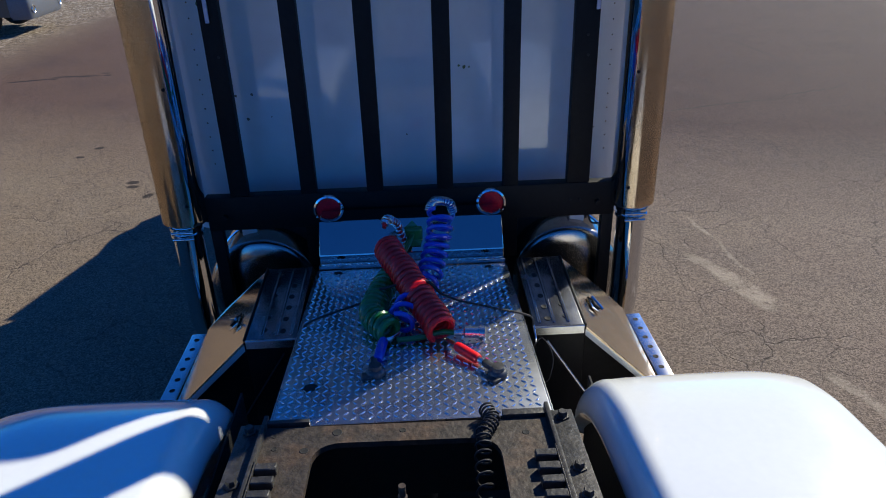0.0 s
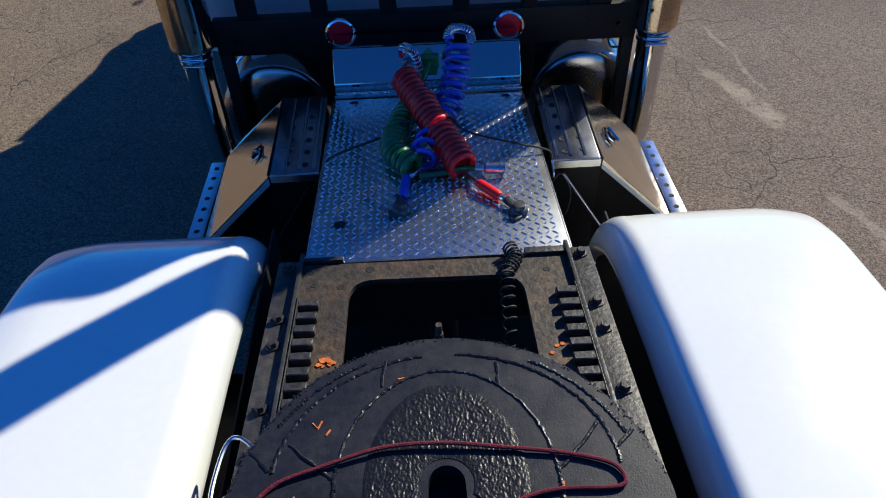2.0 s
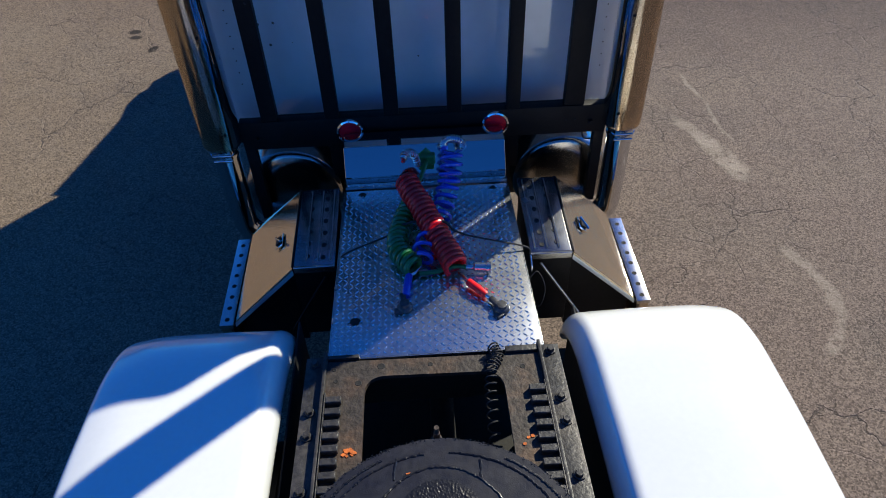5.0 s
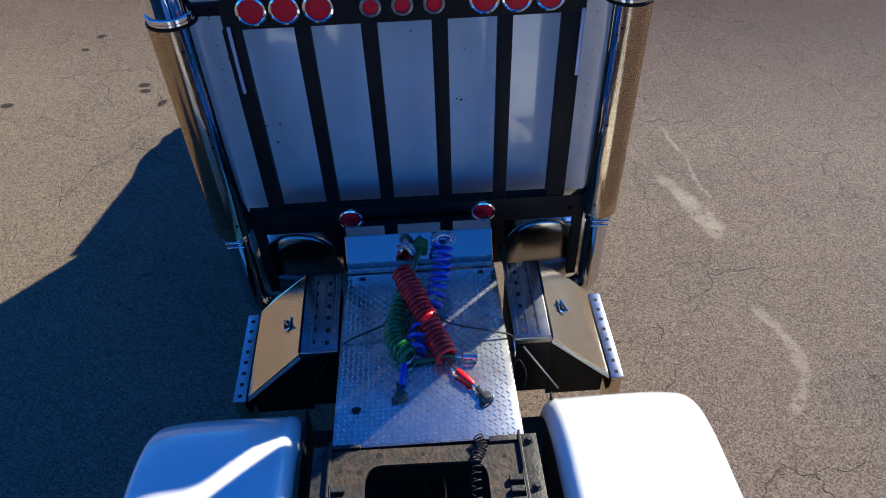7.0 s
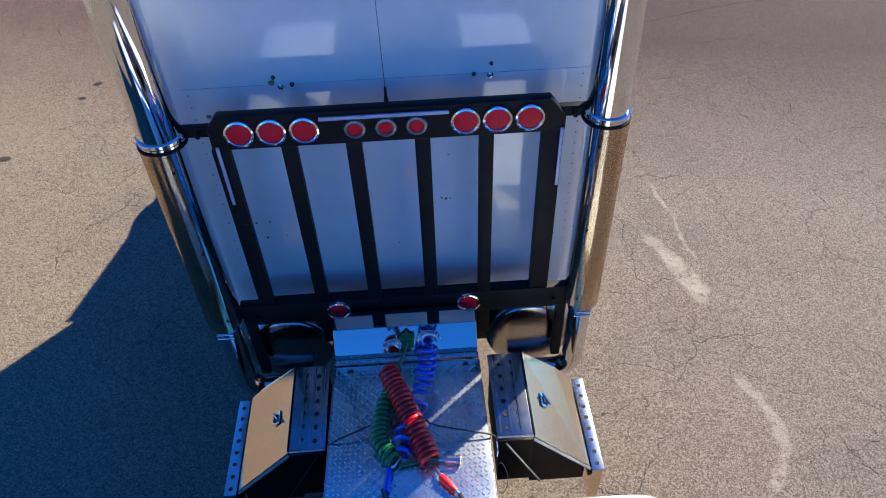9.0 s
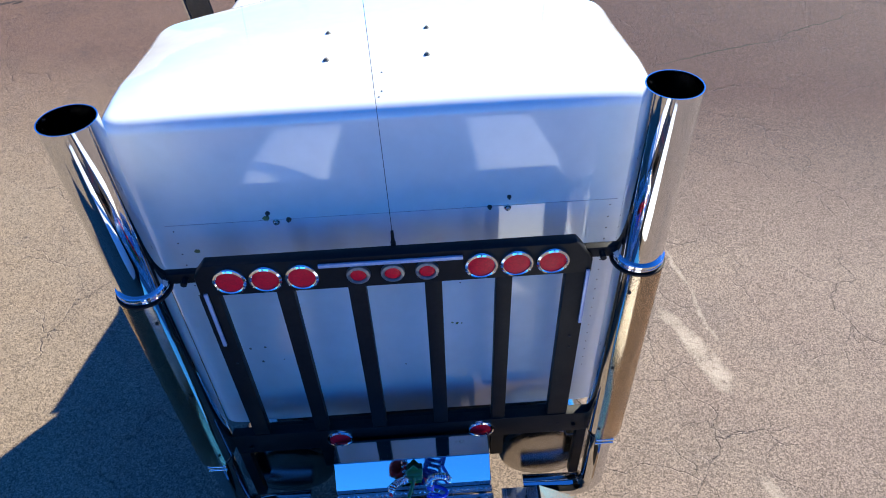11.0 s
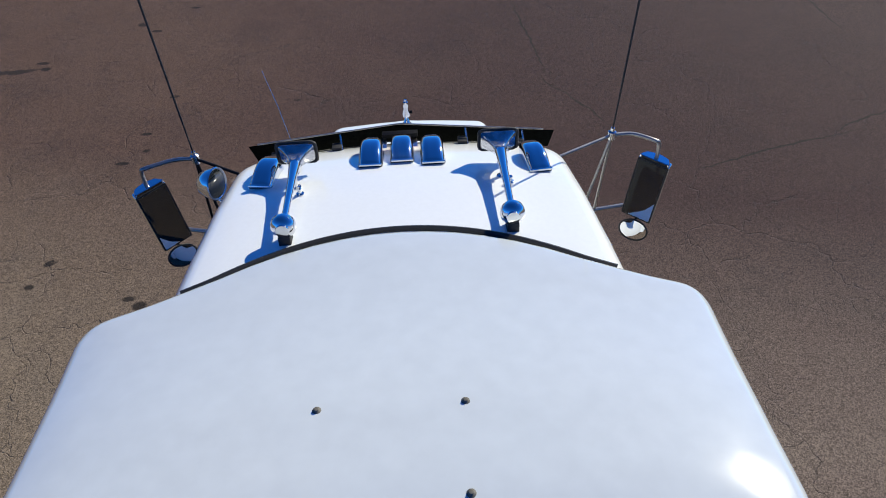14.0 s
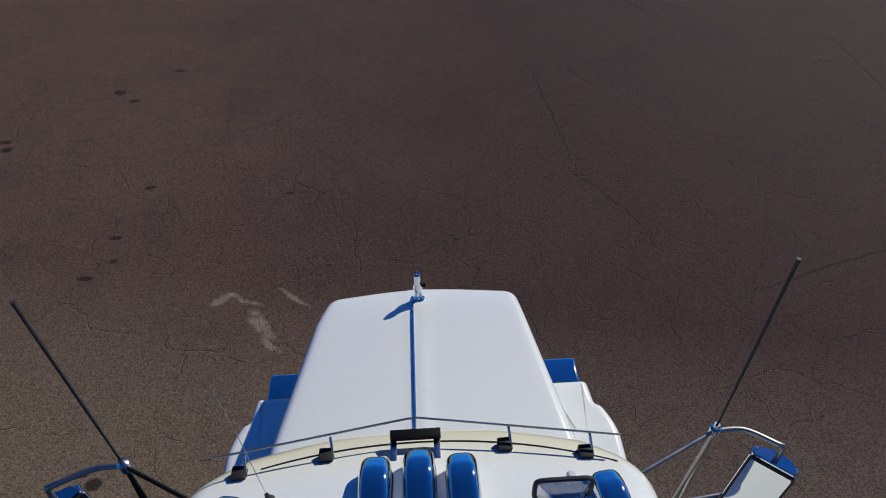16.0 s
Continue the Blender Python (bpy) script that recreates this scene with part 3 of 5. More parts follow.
# exhaust stacks
for s in (-1, 1):
    x = 1.102 if s > 0 else -1.125
    bot, top_ = Vector((x, 3.248, 1.30)), Vector((x, 3.277, 3.545))
    axis = (top_ - bot).normalized()
    stack = part("exhaust_pipe", between(bot, top_, [(0.0, 0.0), (0.088, 0.0), (0.097, 0.01), (0.097, 0.612), (0.1085, 0.622), (0.1085, 1.0), (0.104, 1.0), (0.104, 0.7), (0, 0.7)], 64), CHROME, truck, "tall straight-cut chrome exhaust pipe")
    # heat shield round the outer side
    b = bmesh.new()
    rows = []
    lo, hi = bot + axis * 0.02, bot + axis * 1.355
    for f in (0, 1):
        row = []
        for k in range(29):
            a = radians(-118 + 236 * k / 28)
            q = lo.lerp(hi, f) + Vector((math.cos(a) * s, math.sin(a), 0)) * 0.122
            row.append(b.verts.new(q))
        rows.append(row)
    for k in range(28):
        b.faces.new((rows[0][k], rows[0][k + 1], rows[1][k + 1], rows[1][k]))
    r = bmesh.ops.solidify(b, geom=b.faces[:], thickness=0.003)
    part("heat_shield", b, STAINLESS, stack, "curved stainless heat shield")
    for f in (0.08, 0.50, 0.92):
        for a in (-112, 112):
            q = lo.lerp(hi, f) + Vector((math.cos(radians(a)) * s, math.sin(radians(a)), 0)) * 0.122
            part("shield_bolt", lathe([(0, 0.006), (0.008, 0.005), (0.009, 0)], 8, Matrix.Translation(q) @ Vector((math.cos(radians(a)) * s, math.sin(radians(a)), 0)).to_track_quat("Z", "Y").to_matrix().to_4x4()), BLACK, stack)
    q = bot + axis * 1.37
    part("clamp", between(q, q + axis * 0.032, [(0.108, 0), (0.116, 0.02), (0.116, 0.35), (0.111, 0.42), (0.111, 0.58), (0.116, 0.65), (0.116, 0.98), (0.108, 1)], 48), CHROME, stack, "chrome band clamp")
    part("lower_band", between(q - axis * 0.016, q - axis * 0.004, [(0.10, 0), (0.124, 0.02), (0.124, 0.98), (0.10, 1)], 48), BLACK, stack)
    # narrower pipe below, turning in under the body
    low = smooth_path([(x + 0.015 * s, 3.243, 1.34), (x + 0.015 * s, 3.24, 1.1), (x + 0.015 * s, 3.24, 0.80), (x + 0.005 * s, 3.24, 0.69), (x - 0.05 * s, 3.245, 0.61), (x - 0.14 * s, 3.25, 0.585), (x - 0.42 * s, 3.26, 0.58)], 8)
    part("lower_pipe", tube(low, 0.072, 28), CHROME, stack, "chrome elbow pipe")
    for dz in (0.0, 0.035):
        part("band_clamp", between((x + 0.015 * s, 3.241, 1.235 + dz), (x + 0.015 * s, 3.241, 1.255 + dz), [(0.072, 0), (0.080, 0.05), (0.080, 0.95), (0.072, 1)], 32), CHROME, stack)
        part("clamp_bolt", rod((x - 0.045 * s, 3.150, 1.245 + dz), (x + 0.06 * s, 3.150, 1.245 + dz), 0.007), CHROME, stack)
    # arms to the rack
    part("stack_arm", box(min(0.85 * s, 1.03 * s), max(0.85 * s, 1.03 * s), 3.28, 3.32, 2.66, 2.72, 0.006), BLACK, stack)
    part("stack_arm", box(min(0.85 * s, 1.05 * s), max(0.85 * s, 1.05 * s), 3.27, 3.32, 1.28, 1.35, 0.006), BLACK, stack)
    part("arm_bolt", rod((0.94 * s, 3.24, 2.69), (0.94 * s, 3.28, 2.69), 0.014), BLACK, stack)
    part("arm_bolt", rod((0.94 * s, 3.23, 1.315), (0.94 * s, 3.27, 1.315), 0.012), BLACK, stack)

# headache rack
rack = part("rack_header", extrude([(-0.89, 2.595), (0.895, 2.595), (0.895, 2.68), (0.815, 2.79), (-0.835, 2.79), (-0.89, 2.72)], 3.250, 3.310, 0.004), BLACK, truck, "black powder-coated cab guard rack")
for x0, x1 in ((-0.900, -0.812), (-0.550, -0.472), (-0.223, -0.142), (0.128, 0.208), (0.458, 0.534), (0.780, 0.893)):
    part("rack_upright", box(x0, x1, 3.255, 3.305, 1.42 if abs(x0) > 0.6 else 1.02, 2.594, 0.004), BLACK, rack)
part("rack_sill", box(-1.03, 1.03, 3.250, 3.310, 1.24, 1.419, 0.004), BLACK, rack)
part("rack_shelf", box(-0.88, 0.88, 3.312, 3.337, 1.385, 1.412, 0.003), BLACK, rack)
for x0, x1, lo in ((-1.03, -0.97, 0.72), (0.97, 1.03, 0.72)):
    part("rack_leg", box(x0, x1, 3.255, 3.305, lo, 1.238, 0.004), BLACK, rack)
LAV = material("lavender_led_strip", (0.33, 0.35, 0.46), 0.25, grain=0.1, coat=0.4)
part("light_strip", box(-0.336, 0.305, 3.236, 3.249, 2.742, 2.762, 0.004), LAV, rack, "pale unlit light strip")
for s, x in ((-1, -0.862), (1, 0.878)):
    part("light_strip", box(x - 0.009, x + 0.009, 3.236, 3.249, 2.25, 2.62, 0.004), LAV, rack, "pale unlit light strip")
for x, z in ((0.84, 2.14), (0.845, 2.05), (-0.84, 2.1), (0.80, 1.33), (0.85, 1.33)):
    part("rack_rivet", lathe([(0, 0.004), (0.006, 0.003), (0.007, 0)], 8, pose(x, 3.249, z, 90)), DARK, rack)


def rack_light(x, y, z, r):
    m = pose(x, y, z, 90)
    small = r < 0.06
    k_ = 0.66 if small else 0.76
    ring = part("light_bezel", lathe([(r * k_, 0.0), (r * (k_ + 0.02), 0.012), (r * (k_ + 0.08), 0.016), (r * 0.96, 0.012), (r, 0.004), (r, -0.004), (r * k_, -0.004)], 36, m), DULLRING if small else CHROME, truck, "chrome bezel ring of a round lamp")
    part("red_lens", lathe([(0, 0.010), (r * 0.3, 0.0098), (r * 0.6, 0.0088), (r * (k_ + 0.015), 0.006), (r * (k_ + 0.015), -0.003)], 32, m), RED, ring, "round red stop lamp lens")
    for k in range(3):
        a = radians(90 + 120 * k)
        part("screw", lathe([(0, 0.018), (r * 0.05, 0.0165), (r * 0.06, 0.013)], 8, m @ pose(math.cos(a) * r * 0.90, math.sin(a) * r * 0.90, 0)), BRUSHED, ring)


for x in (-0.736, -0.577, -0.415, 0.387, 0.547, 0.710):
    rack_light(x, 3.246, 2.692, 0.077)
for x in (-0.165, -0.011, 0.143):
    rack_light(x, 3.246, 2.684, 0.054)
for x in (-0.42, 0.395):
    rack_light(x, 3.246, 1.335, 0.079)
whip = part("antenna_mount", between((0.0, 3.320, 2.70), (0.0, 3.325, 2.86), [(0, 0), (0.012, 0), (0.012, 0.6), (0.008, 0.7), (0.007, 1), (0, 1)], 12), BLACK, truck, "thin whip antenna on the rack")
part("whip", tube([(0.0, 3.325, 2.85), (-0.005, 3.275, 3.5), (-0.01, 3.222, 4.20)], [0.0016, 0.0011, 0.0009], 6), BLACK, whip)
part("whip_tip", between((-0.01, 3.222, 4.185), (-0.01, 3.222, 4.215), [(0, 0), (0.003, 0.2), (0.003, 0.8), (0, 1)], 8), BLACK, whip)

# sleeper wall: seams, rivets, studs and dirt
WALL = lambda z: 3.535
part("wall_seam", box(-1.06, 1.06, WALL(2.79) - 0.003, WALL(2.79) + 0.02, 2.7872, 2.7880), SEAM, sleeper)
for k in range(28):
    x = -1.04 + 2.08 * k / 27
    part("rivet", lathe([(0, 0.002), (0.004, 0.0015), (0.005, 0)], 8, pose(x, WALL(2.80) + 0.001, 2.803, 90)), DUSTY, sleeper)
for s in (-1, 1):
    for k in range(18):
        z = 1.5 + 1.25 * k / 17
        part("rivet", lathe([(0, 0.002), (0.004, 0.0015), (0.005, 0)], 8, pose(1.03 * s, WALL(z) + 0.001, z, 90)), BRUSHED, sleeper)
for x, z, r in ((0.54, 2.775, 0.016), (-0.545, 2.775, 0.016), (0.455, 2.785, 0.011), (-0.485, 2.785, 0.012), (0.545, 2.84, 0.010), (-0.575, 2.83, 0.011)):
    part("wall_stud", lathe([(0, 0.022), (r * 0.5, 0.020), (r * 0.6, 0.010), (r, 0.008), (r * 1.05, 0)], 12, pose(x, WALL(z) + 0.001, z, 90)), BRUSHED if r > 0.013 else RUBBER, sleeper)

# clamp on the lower rail of the rack
clamp = part("rail_clamp", box(0.915, 0.962, 3.265, 3.295, 1.285, 1.335, 0.006), BRUSHED, truck, "bright cable clamp on the rack")
part("clamp_bolt", between((0.94, 3.265, 1.305), (0.94, 3.245, 1.305), [(0, 0), (0.011, 0), (0.011, 0.8), (0.007, 1), (0, 1)], 10), DARK, clamp)
part("clamp_lead", tube(smooth_path([(0.92, 3.275, 1.29), (0.90, 3.260, 1.25), (0.915, 3.250, 1.20), (0.955, 3.255, 1.19)], 6), 0.005, 8), RUBBER, clamp)


# ---- rear frame ----
for s in (-1, 1):
    c = -0.028
    web = raked(box(*sorted((c + 0.40 * s, c + 0.43 * s)), -1.5, 3.4, -0.30, -0.010, 0.004), frame_top)
    rail = part("frame_rail", web, RAIL, truck, "dirty black frame rail with mounting angle")
    part("mounting_angle", raked(box(*sorted((c + 0.432 * s, c + 0.522 * s)), -0.9, 1.74, -0.014, -0.002, 0.004), frame_top), RAIL, rail)
    part("angle_lip", raked(box(*sorted((c + 0.432 * s, c + 0.446 * s)), -0.9, 1.745, 0.0, 0.030, 0.004), frame_top), RAIL, rail)
    for y in (1.70, 1.46, 1.35, 1.12, 0.98, 0.80):
        z = frame_top(y)
        part("bolt", lathe([(0, 0.022), (0.013, 0.022), (0.015, 0.018), (0.015, 0.006), (0.022, 0.005), (0.023, -0.002)], 6, pose(c + 0.485 * s, y, z, 0, 0, 17 * y)), RAIL, rail)

# slide base of the fifth wheel: a plate with a rounded window, slotted side bars
outer = [(-0.465, 0.3), (-0.465, 1.705), (0.405, 1.690), (0.405, 0.3)]
window = rounded([(0.248, 0.3), (0.248, 1.605), (-0.305, 1.617), (-0.305, 0.3)], [0, 0.09, 0.09, 0])
base = part("slide_plate", raked(slab([(p[0], p[1]) for p in outer[:3]] + [outer[3]] + [(p.x, p.y) for p in window], -0.012, 0.008), frame_top), STEEL, truck, "rusty slotted slide plate under the fifth wheel", smooth=0)
for s, x0, x1 in ((-1, -0.452, -0.390), (1, 0.337, 0.398)):
    part("slide_bar", raked(box(x0 - 0.005 if s < 0 else x1, x0 if s < 0 else x1 + 0.005, 0.5, 1.53, 0.008, 0.035, 0.003), frame_top), RAIL, base)
    for k in range(17):
        y = 0.60 + 0.055 * k
        part("slide_tooth", raked(box(x0, x1, y, y + 0.030, 0.009, 0.036, 0.003, 1), frame_top), RAIL, base)
part("plate_gusset", raked(box(-0.462, -0.33, 1.71, 1.728, -0.01, 0.022, 0.003), frame_top), RAIL, base)
part("plate_gusset", raked(box(0.27, 0.402, 1.695, 1.725, -0.01, 0.022, 0.003), frame_top), RAIL, base)
# Holes are black discs on the plate, painting the shade inside them.
for x, y, r in ((-0.24, 1.665, 0.014), (-0.04, 1.66, 0.009), (-0.42, 1.60, 0.008), (0.19, 1.66, 0.009), (-0.33, 1.585, 0.012), (0.33, 1.62, 0.010), (-0.43, 1.66, 0.007)):
    part("plate_hole_disc", lathe([(0, 0.0095), (r * 0.8, 0.0095), (r, 0.010), (r * 1.15, 0.0085)], 12, pose(x, y, frame_top(y))), DARK, base)
random.seed(5)
for cx, cy, n in ((-0.352, 1.265, 9), (0.30, 1.275, 3)):
    for k in range(n):
        x, y, r = cx + random.uniform(-0.022, 0.022), cy + random.uniform(-0.02, 0.02), random.uniform(0.005, 0.012)
        pts = [(x + r * random.uniform(0.6, 1.2) * math.cos(a), y + r * random.uniform(0.6, 1.2) * math.sin(a)) for a in np.linspace(0, 2 * math.pi, 9, endpoint=False)]
        part("paint_mark", raked(slab(pts, 0.0085, 0.0105 + 0.0004 * k), frame_top), ORANGE, base, "orange paint mark", smooth=0)
part("grease_pin", between((-0.03, 1.255, 1.10), (-0.03, 1.258, 1.44), [(0, 0), (0.011, 0), (0.011, 0.70), (0.018, 0.71), (0.018, 0.80), (0.012, 0.82), (0.012, 0.90), (0.009, 0.91), (0.009, 1), (0, 1)], 12), STEEL, truck, "upright rusty pin")
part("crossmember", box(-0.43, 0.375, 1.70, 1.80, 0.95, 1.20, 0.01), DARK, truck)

# fifth wheel
FX, FY, FR, FZ = -0.032, 0.745, 0.492, 1.42
RY = FY - 0.012
ring = [(FX + FR * math.cos(a) * (1 + 0.004 * math.sin(9 * a) + 0.003 * math.sin(23 * a)), RY + FR * math.sin(a) * (1 + 0.004 * math.sin(9 * a) + 0.003 * math.sin(31 * a))) for a in np.linspace(radians(-66), radians(246), 150)]
throat = [(FX - 0.16, FY - 0.42), (FX - 0.045, FY - 0.10), (FX - 0.042, FY + 0.06)] + [(FX - 0.042 * math.cos(a), FY + 0.065 + 0.045 * math.sin(a)) for a in np.linspace(0.2, math.pi - 0.2, 12)] + [(FX + 0.042, FY + 0.06), (FX + 0.045, FY - 0.10), (FX + 0.16, FY - 0.42)]
fifth = part("fifth_wheel", slab(ring + throat, FZ - 0.045, FZ), GREASE, truck, "greasy black fifth wheel coupling plate", smooth=25)
part("skirt", between((FX, RY, FZ - 0.13), (FX, RY, FZ - 0.044), [(FR * 0.86, 0), (FR * 0.96, 0.5), (FR * 0.985, 1)], 64), GREASE, fifth)
part("saddle", box(-0.46, 0.40, 0.55, 0.80, 1.22, 1.38, 0.02), GREASE, fifth)
part("lock_jaw", slab([(FX + 0.06 * math.cos(a), FY + 0.06 + 0.06 * math.sin(a)) for a in np.linspace(0, 2 * math.pi, 24, endpoint=False)], FZ - 0.12, FZ - 0.07), DARK, fifth)


def bead(points, r=0.0052):
    """A ridge of squeezed-out grease on the plate."""
    random.seed(len(points) + int(points[0][0] * 1000))
    path = smooth_path([(x, y, FZ - 0.001) for x, y in points], 6)
    for p in path:
        p.x += random.uniform(-0.0022, 0.0022)
        p.y += random.uniform(-0.0022, 0.0022)
    b = tube(path, [r * random.uniform(0.75, 1.15) for _ in path], 7)
    return b


def arc(rx, ry, a0, a1, cy=0.06, n=18):
    return [(FX + rx * math.cos(radians(a)), FY + cy + ry * math.sin(radians(a))) for a in np.linspace(a0, a1, n)]


for pts in (arc(0.395, 0.337, 0, 84, 0.09), arc(0.395, 0.337, 97, 176, 0.09), arc(0.252, 0.315, 15, 165), arc(0.252, 0.315, -40, 15), arc(0.252, 0.315, 165, 220), arc(0.452, 0.43, 20, 60, 0.02), arc(0.452, 0.43, 115, 150, 0.02),
            [(FX - 0.140, FY + 0.413), (FX - 0.148, FY + 0.335)], [(FX + 0.144, FY + 0.391), (FX + 0.141, FY + 0.321)],
            [(FX - 0.363, FY + 0.186), (FX - 0.296, FY + 0.126), (FX - 0.25, FY + 0.09)], [(FX + 0.362, FY + 0.198), (FX + 0.292, FY + 0.120), (FX + 0.25, FY + 0.08)],
            [(FX - 0.455, FY + 0.178), (FX - 0.401, FY + 0.119)], [(FX + 0.441, FY + 0.176), (FX + 0.397, FY + 0.135)]):
    part("grease_ridge", bead(pts), WETGREASE, fifth)
# rough grease round the throat
b = bmesh.new()
random.seed(3)
N, M = 260, 64
grid = []
for i in range(N + 1):
    a = radians(-25 + 230 * i / N)
    row = []
    for j in range(M + 1):
        f = j / M
        rx, ry = 0.062 + (0.185 - 0.062) * f, 0.062 + (0.265 - 0.062) * f
        px, py = rx * math.cos(a), ry * math.sin(a)
        warp = 0.02 * noise.noise(Vector((px * 22, py * 22, 7)))
        h = 0.0012 + 0.0020 * abs(noise.noise(Vector(((px + warp) * 150, (py + warp) * 55, 0)))) + 0.0013 * noise.noise(Vector((px * 190, (py - warp) * 110, 3))) + 0.0008 * noise.noise(Vector((px * 420, py * 380, 5)))
        h *= min(1, (1 - f) * 8) * min(1, f * 8)
        row.append(b.verts.new((FX + rx * math.cos(a), FY + 0.065 + ry * math.sin(a), FZ + 0.0015 + max(0, h))))
    grid.append(row)
for i in range(N):
    for j in range(M):
        b.faces.new((grid[i][j], grid[i + 1][j], grid[i + 1][j + 1], grid[i][j + 1]))
part("grease_patch", b, WETGREASE, fifth, "thick wrinkled black grease", smooth=80)
for pts in ([(-0.345, 0.985), (-0.33, 0.97), (-0.322, 0.99)], [(-0.31, 0.95), (-0.30, 0.965)], [(-0.14, 1.10), (-0.12, 1.104)], [(0.225, 0.80), (0.222, 0.76)], [(-0.37, 0.80), (-0.372, 0.77)]):
    part("scratch", tube([(x, y, FZ - 0.0005) for x, y in pts], 0.0032, 6), ORANGE, fifth, "orange scratch")
loop = smooth_path([(-0.46, 0.93, 1.37), (-0.53, 0.99, 1.37), (-0.565, 0.97, 1.36), (-0.575, 0.85, 1.36), (-0.555, 0.83, 1.36), (-0.50, 0.86, 1.37)], 8)
part("release_loop", tube(loop, 0.006, 8), BRUSHED, fifth, "bent wire pull handle")

random.seed(21)
verts, faces = [], []
for k in range(700):
    a = radians(random.uniform(8, 172))
    d = FR * (1 + random.uniform(-0.016, 0.010))
    cx, cy, cz = FX + d * math.cos(a), RY + d * math.sin(a), FZ + random.uniform(-0.006, 0.002)
    r = random.uniform(0.0012, 0.0036)
    n0 = len(verts)
    for u, v, w in ((1, 0, 0), (-1, 0, 0), (0, 1, 0), (0, -1, 0), (0, 0, 1), (0, 0, -1)):
        q = r * random.uniform(0.6, 1.4)
        verts.append((cx + u * q, cy + v * q, cz + w * q * 0.7))
    faces += [(n0 + i, n0 + j, n0 + k_) for i, j, k_ in ((0, 2, 4), (2, 1, 4), (1, 3, 4), (3, 0, 4), (2, 0, 5), (1, 2, 5), (3, 1, 5), (0, 3, 5))]
me = bpy.data.meshes.new("grease_crumbs")
me.from_pydata(verts, [], faces)
me.materials.append(WETGREASE)
ob = new("grease_crumbs", me)
ob.parent = fifth
ob["kind"] = "stuff"

cord = thing("cord", "dark red cord lying across the greasy plate", "rope")
path = smooth_path([(-0.43, 0.70, FZ + 0.006), (-0.453, 0.774, FZ + 0.006), (-0.411, 0.828, FZ + 0.008), (-0.307, 0.865, FZ + 0.010), (-0.173, 0.901, FZ + 0.014), (-0.035, 0.903, FZ + 0.016), (0.1, 0.886, FZ + 0.012),
                    (0.234, 0.866, FZ + 0.008), (0.336, 0.834, FZ + 0.008), (0.36, 0.795, FZ + 0.008), (0.336, 0.776, FZ + 0.008), (0.219, 0.779, FZ + 0.008), (0.138, 0.764, FZ + 0.008), (0.077, 0.735, FZ + 0.008), (0.03, 0.68, FZ + 0.004)], 8)
part("strand", tube(path, 0.0052, 8), ROPE, cord)

# ---- deck ----
d = raked(box(-0.458, 0.432, 1.73, 2.94, -0.010, 0.0, 0.002), deck_z)
deck = part("deck_plate", d, DECK, truck, "aluminium diamond tread deck plate")
part("deck_flange", raked(box(-0.458, 0.432, 1.722, 1.729, -0.05, 0.001, 0.002), deck_z), DECK, deck)
for x0, x1 in ((-0.464, -0.459), (0.433, 0.438)):
    part("deck_flange", raked(box(x0, x1, 1.73, 2.94, -0.05, 0.0, 0.001), deck_z), DECK, deck)


def treads(x0, x1, y0, y1, zf, pitch=0.027):
    """Raised lozenges, turned this way and that, as in rolled tread plate."""
    verts, faces = [], []
    i = 0
    y = y0 + pitch / 2
    while y < y1 - pitch / 3:
        x = x0 + pitch / 2
        j = 0
        while x < x1 - pitch / 3:
            a = radians(45 if (i + j) % 2 else -45)
            c, s_ = math.cos(a), math.sin(a)
            n0 = len(verts)
            for u, v, h in ((-0.0140, 0, 0.0), (0, -0.0038, 0.0), (0.0140, 0, 0.0), (0, 0.0038, 0.0), (-0.009, 0, 0.0040), (0.009, 0, 0.0040)):
                px, py = x + u * c - v * s_, y + u * s_ + v * c
                verts.append((px, py, zf(py) + h - 0.0003))
            faces += [(n0, n0 + 1, n0 + 4), (n0 + 1, n0 + 5, n0 + 4), (n0 + 1, n0 + 2, n0 + 5), (n0 + 2, n0 + 3, n0 + 5), (n0 + 3, n0 + 4, n0 + 5), (n0 + 3, n0, n0 + 4)]
            x += pitch
            j += 1
        y += pitch
        i += 1
    me = bpy.data.meshes.new("tread")
    me.from_pydata(verts, [], faces)
    me.materials.append(TREADTOP)
    return me


ob = new("tread_pattern", treads(-0.455, 0.430, 1.735, 2.935, deck_z))
ob.parent = deck
ob["kind"] = "stuff"
for x, y in ((0.436, 2.16),):
    part("loose_wire", tube(smooth_path([(x, y, 1.19), (x + 0.045, y + 0.03, 1.215), (x + 0.075, y - 0.03, 1.17), (x + 0.05, y - 0.08, 1.10), (x + 0.01, y - 0.05, 1.08)], 6), 0.0016, 6), RUBBER, deck, "thin loose black wire")
# riser at the front of the deck
b = bmesh.new()
prof = [(2.985, 1.10), (2.985, 1.205), (3.080, 1.340), (3.22, 1.340), (3.22, 1.10)]
ends = [[b.verts.new((x, y, z)) for y, z in prof] for x in (-0.452, 0.430)]
b.faces.new(ends[0])
b.faces.new(ends[1][::-1])
for k in range(5):
    b.faces.new((ends[0][k], ends[1][k], ends[1][(k + 1) % 5], ends[0][(k + 1) % 5]))
bmesh.ops.bevel(b, geom=b.edges[:], offset=0.003, segments=1, affect="EDGES")
riser = part("deck_riser", b, RISER, truck, "polished sheet metal sloping riser at the end of the deck", smooth=0)
st = raked(box(-0.455, 0.434, 2.948, 2.983, -0.01, 0.02, 0.003), deck_z)
strip = part("riser_step", st, DECK, riser)
ob = new("tread_pattern", treads(-0.45, 0.43, 2.950, 2.983, lambda y: deck_z(y) + 0.02))
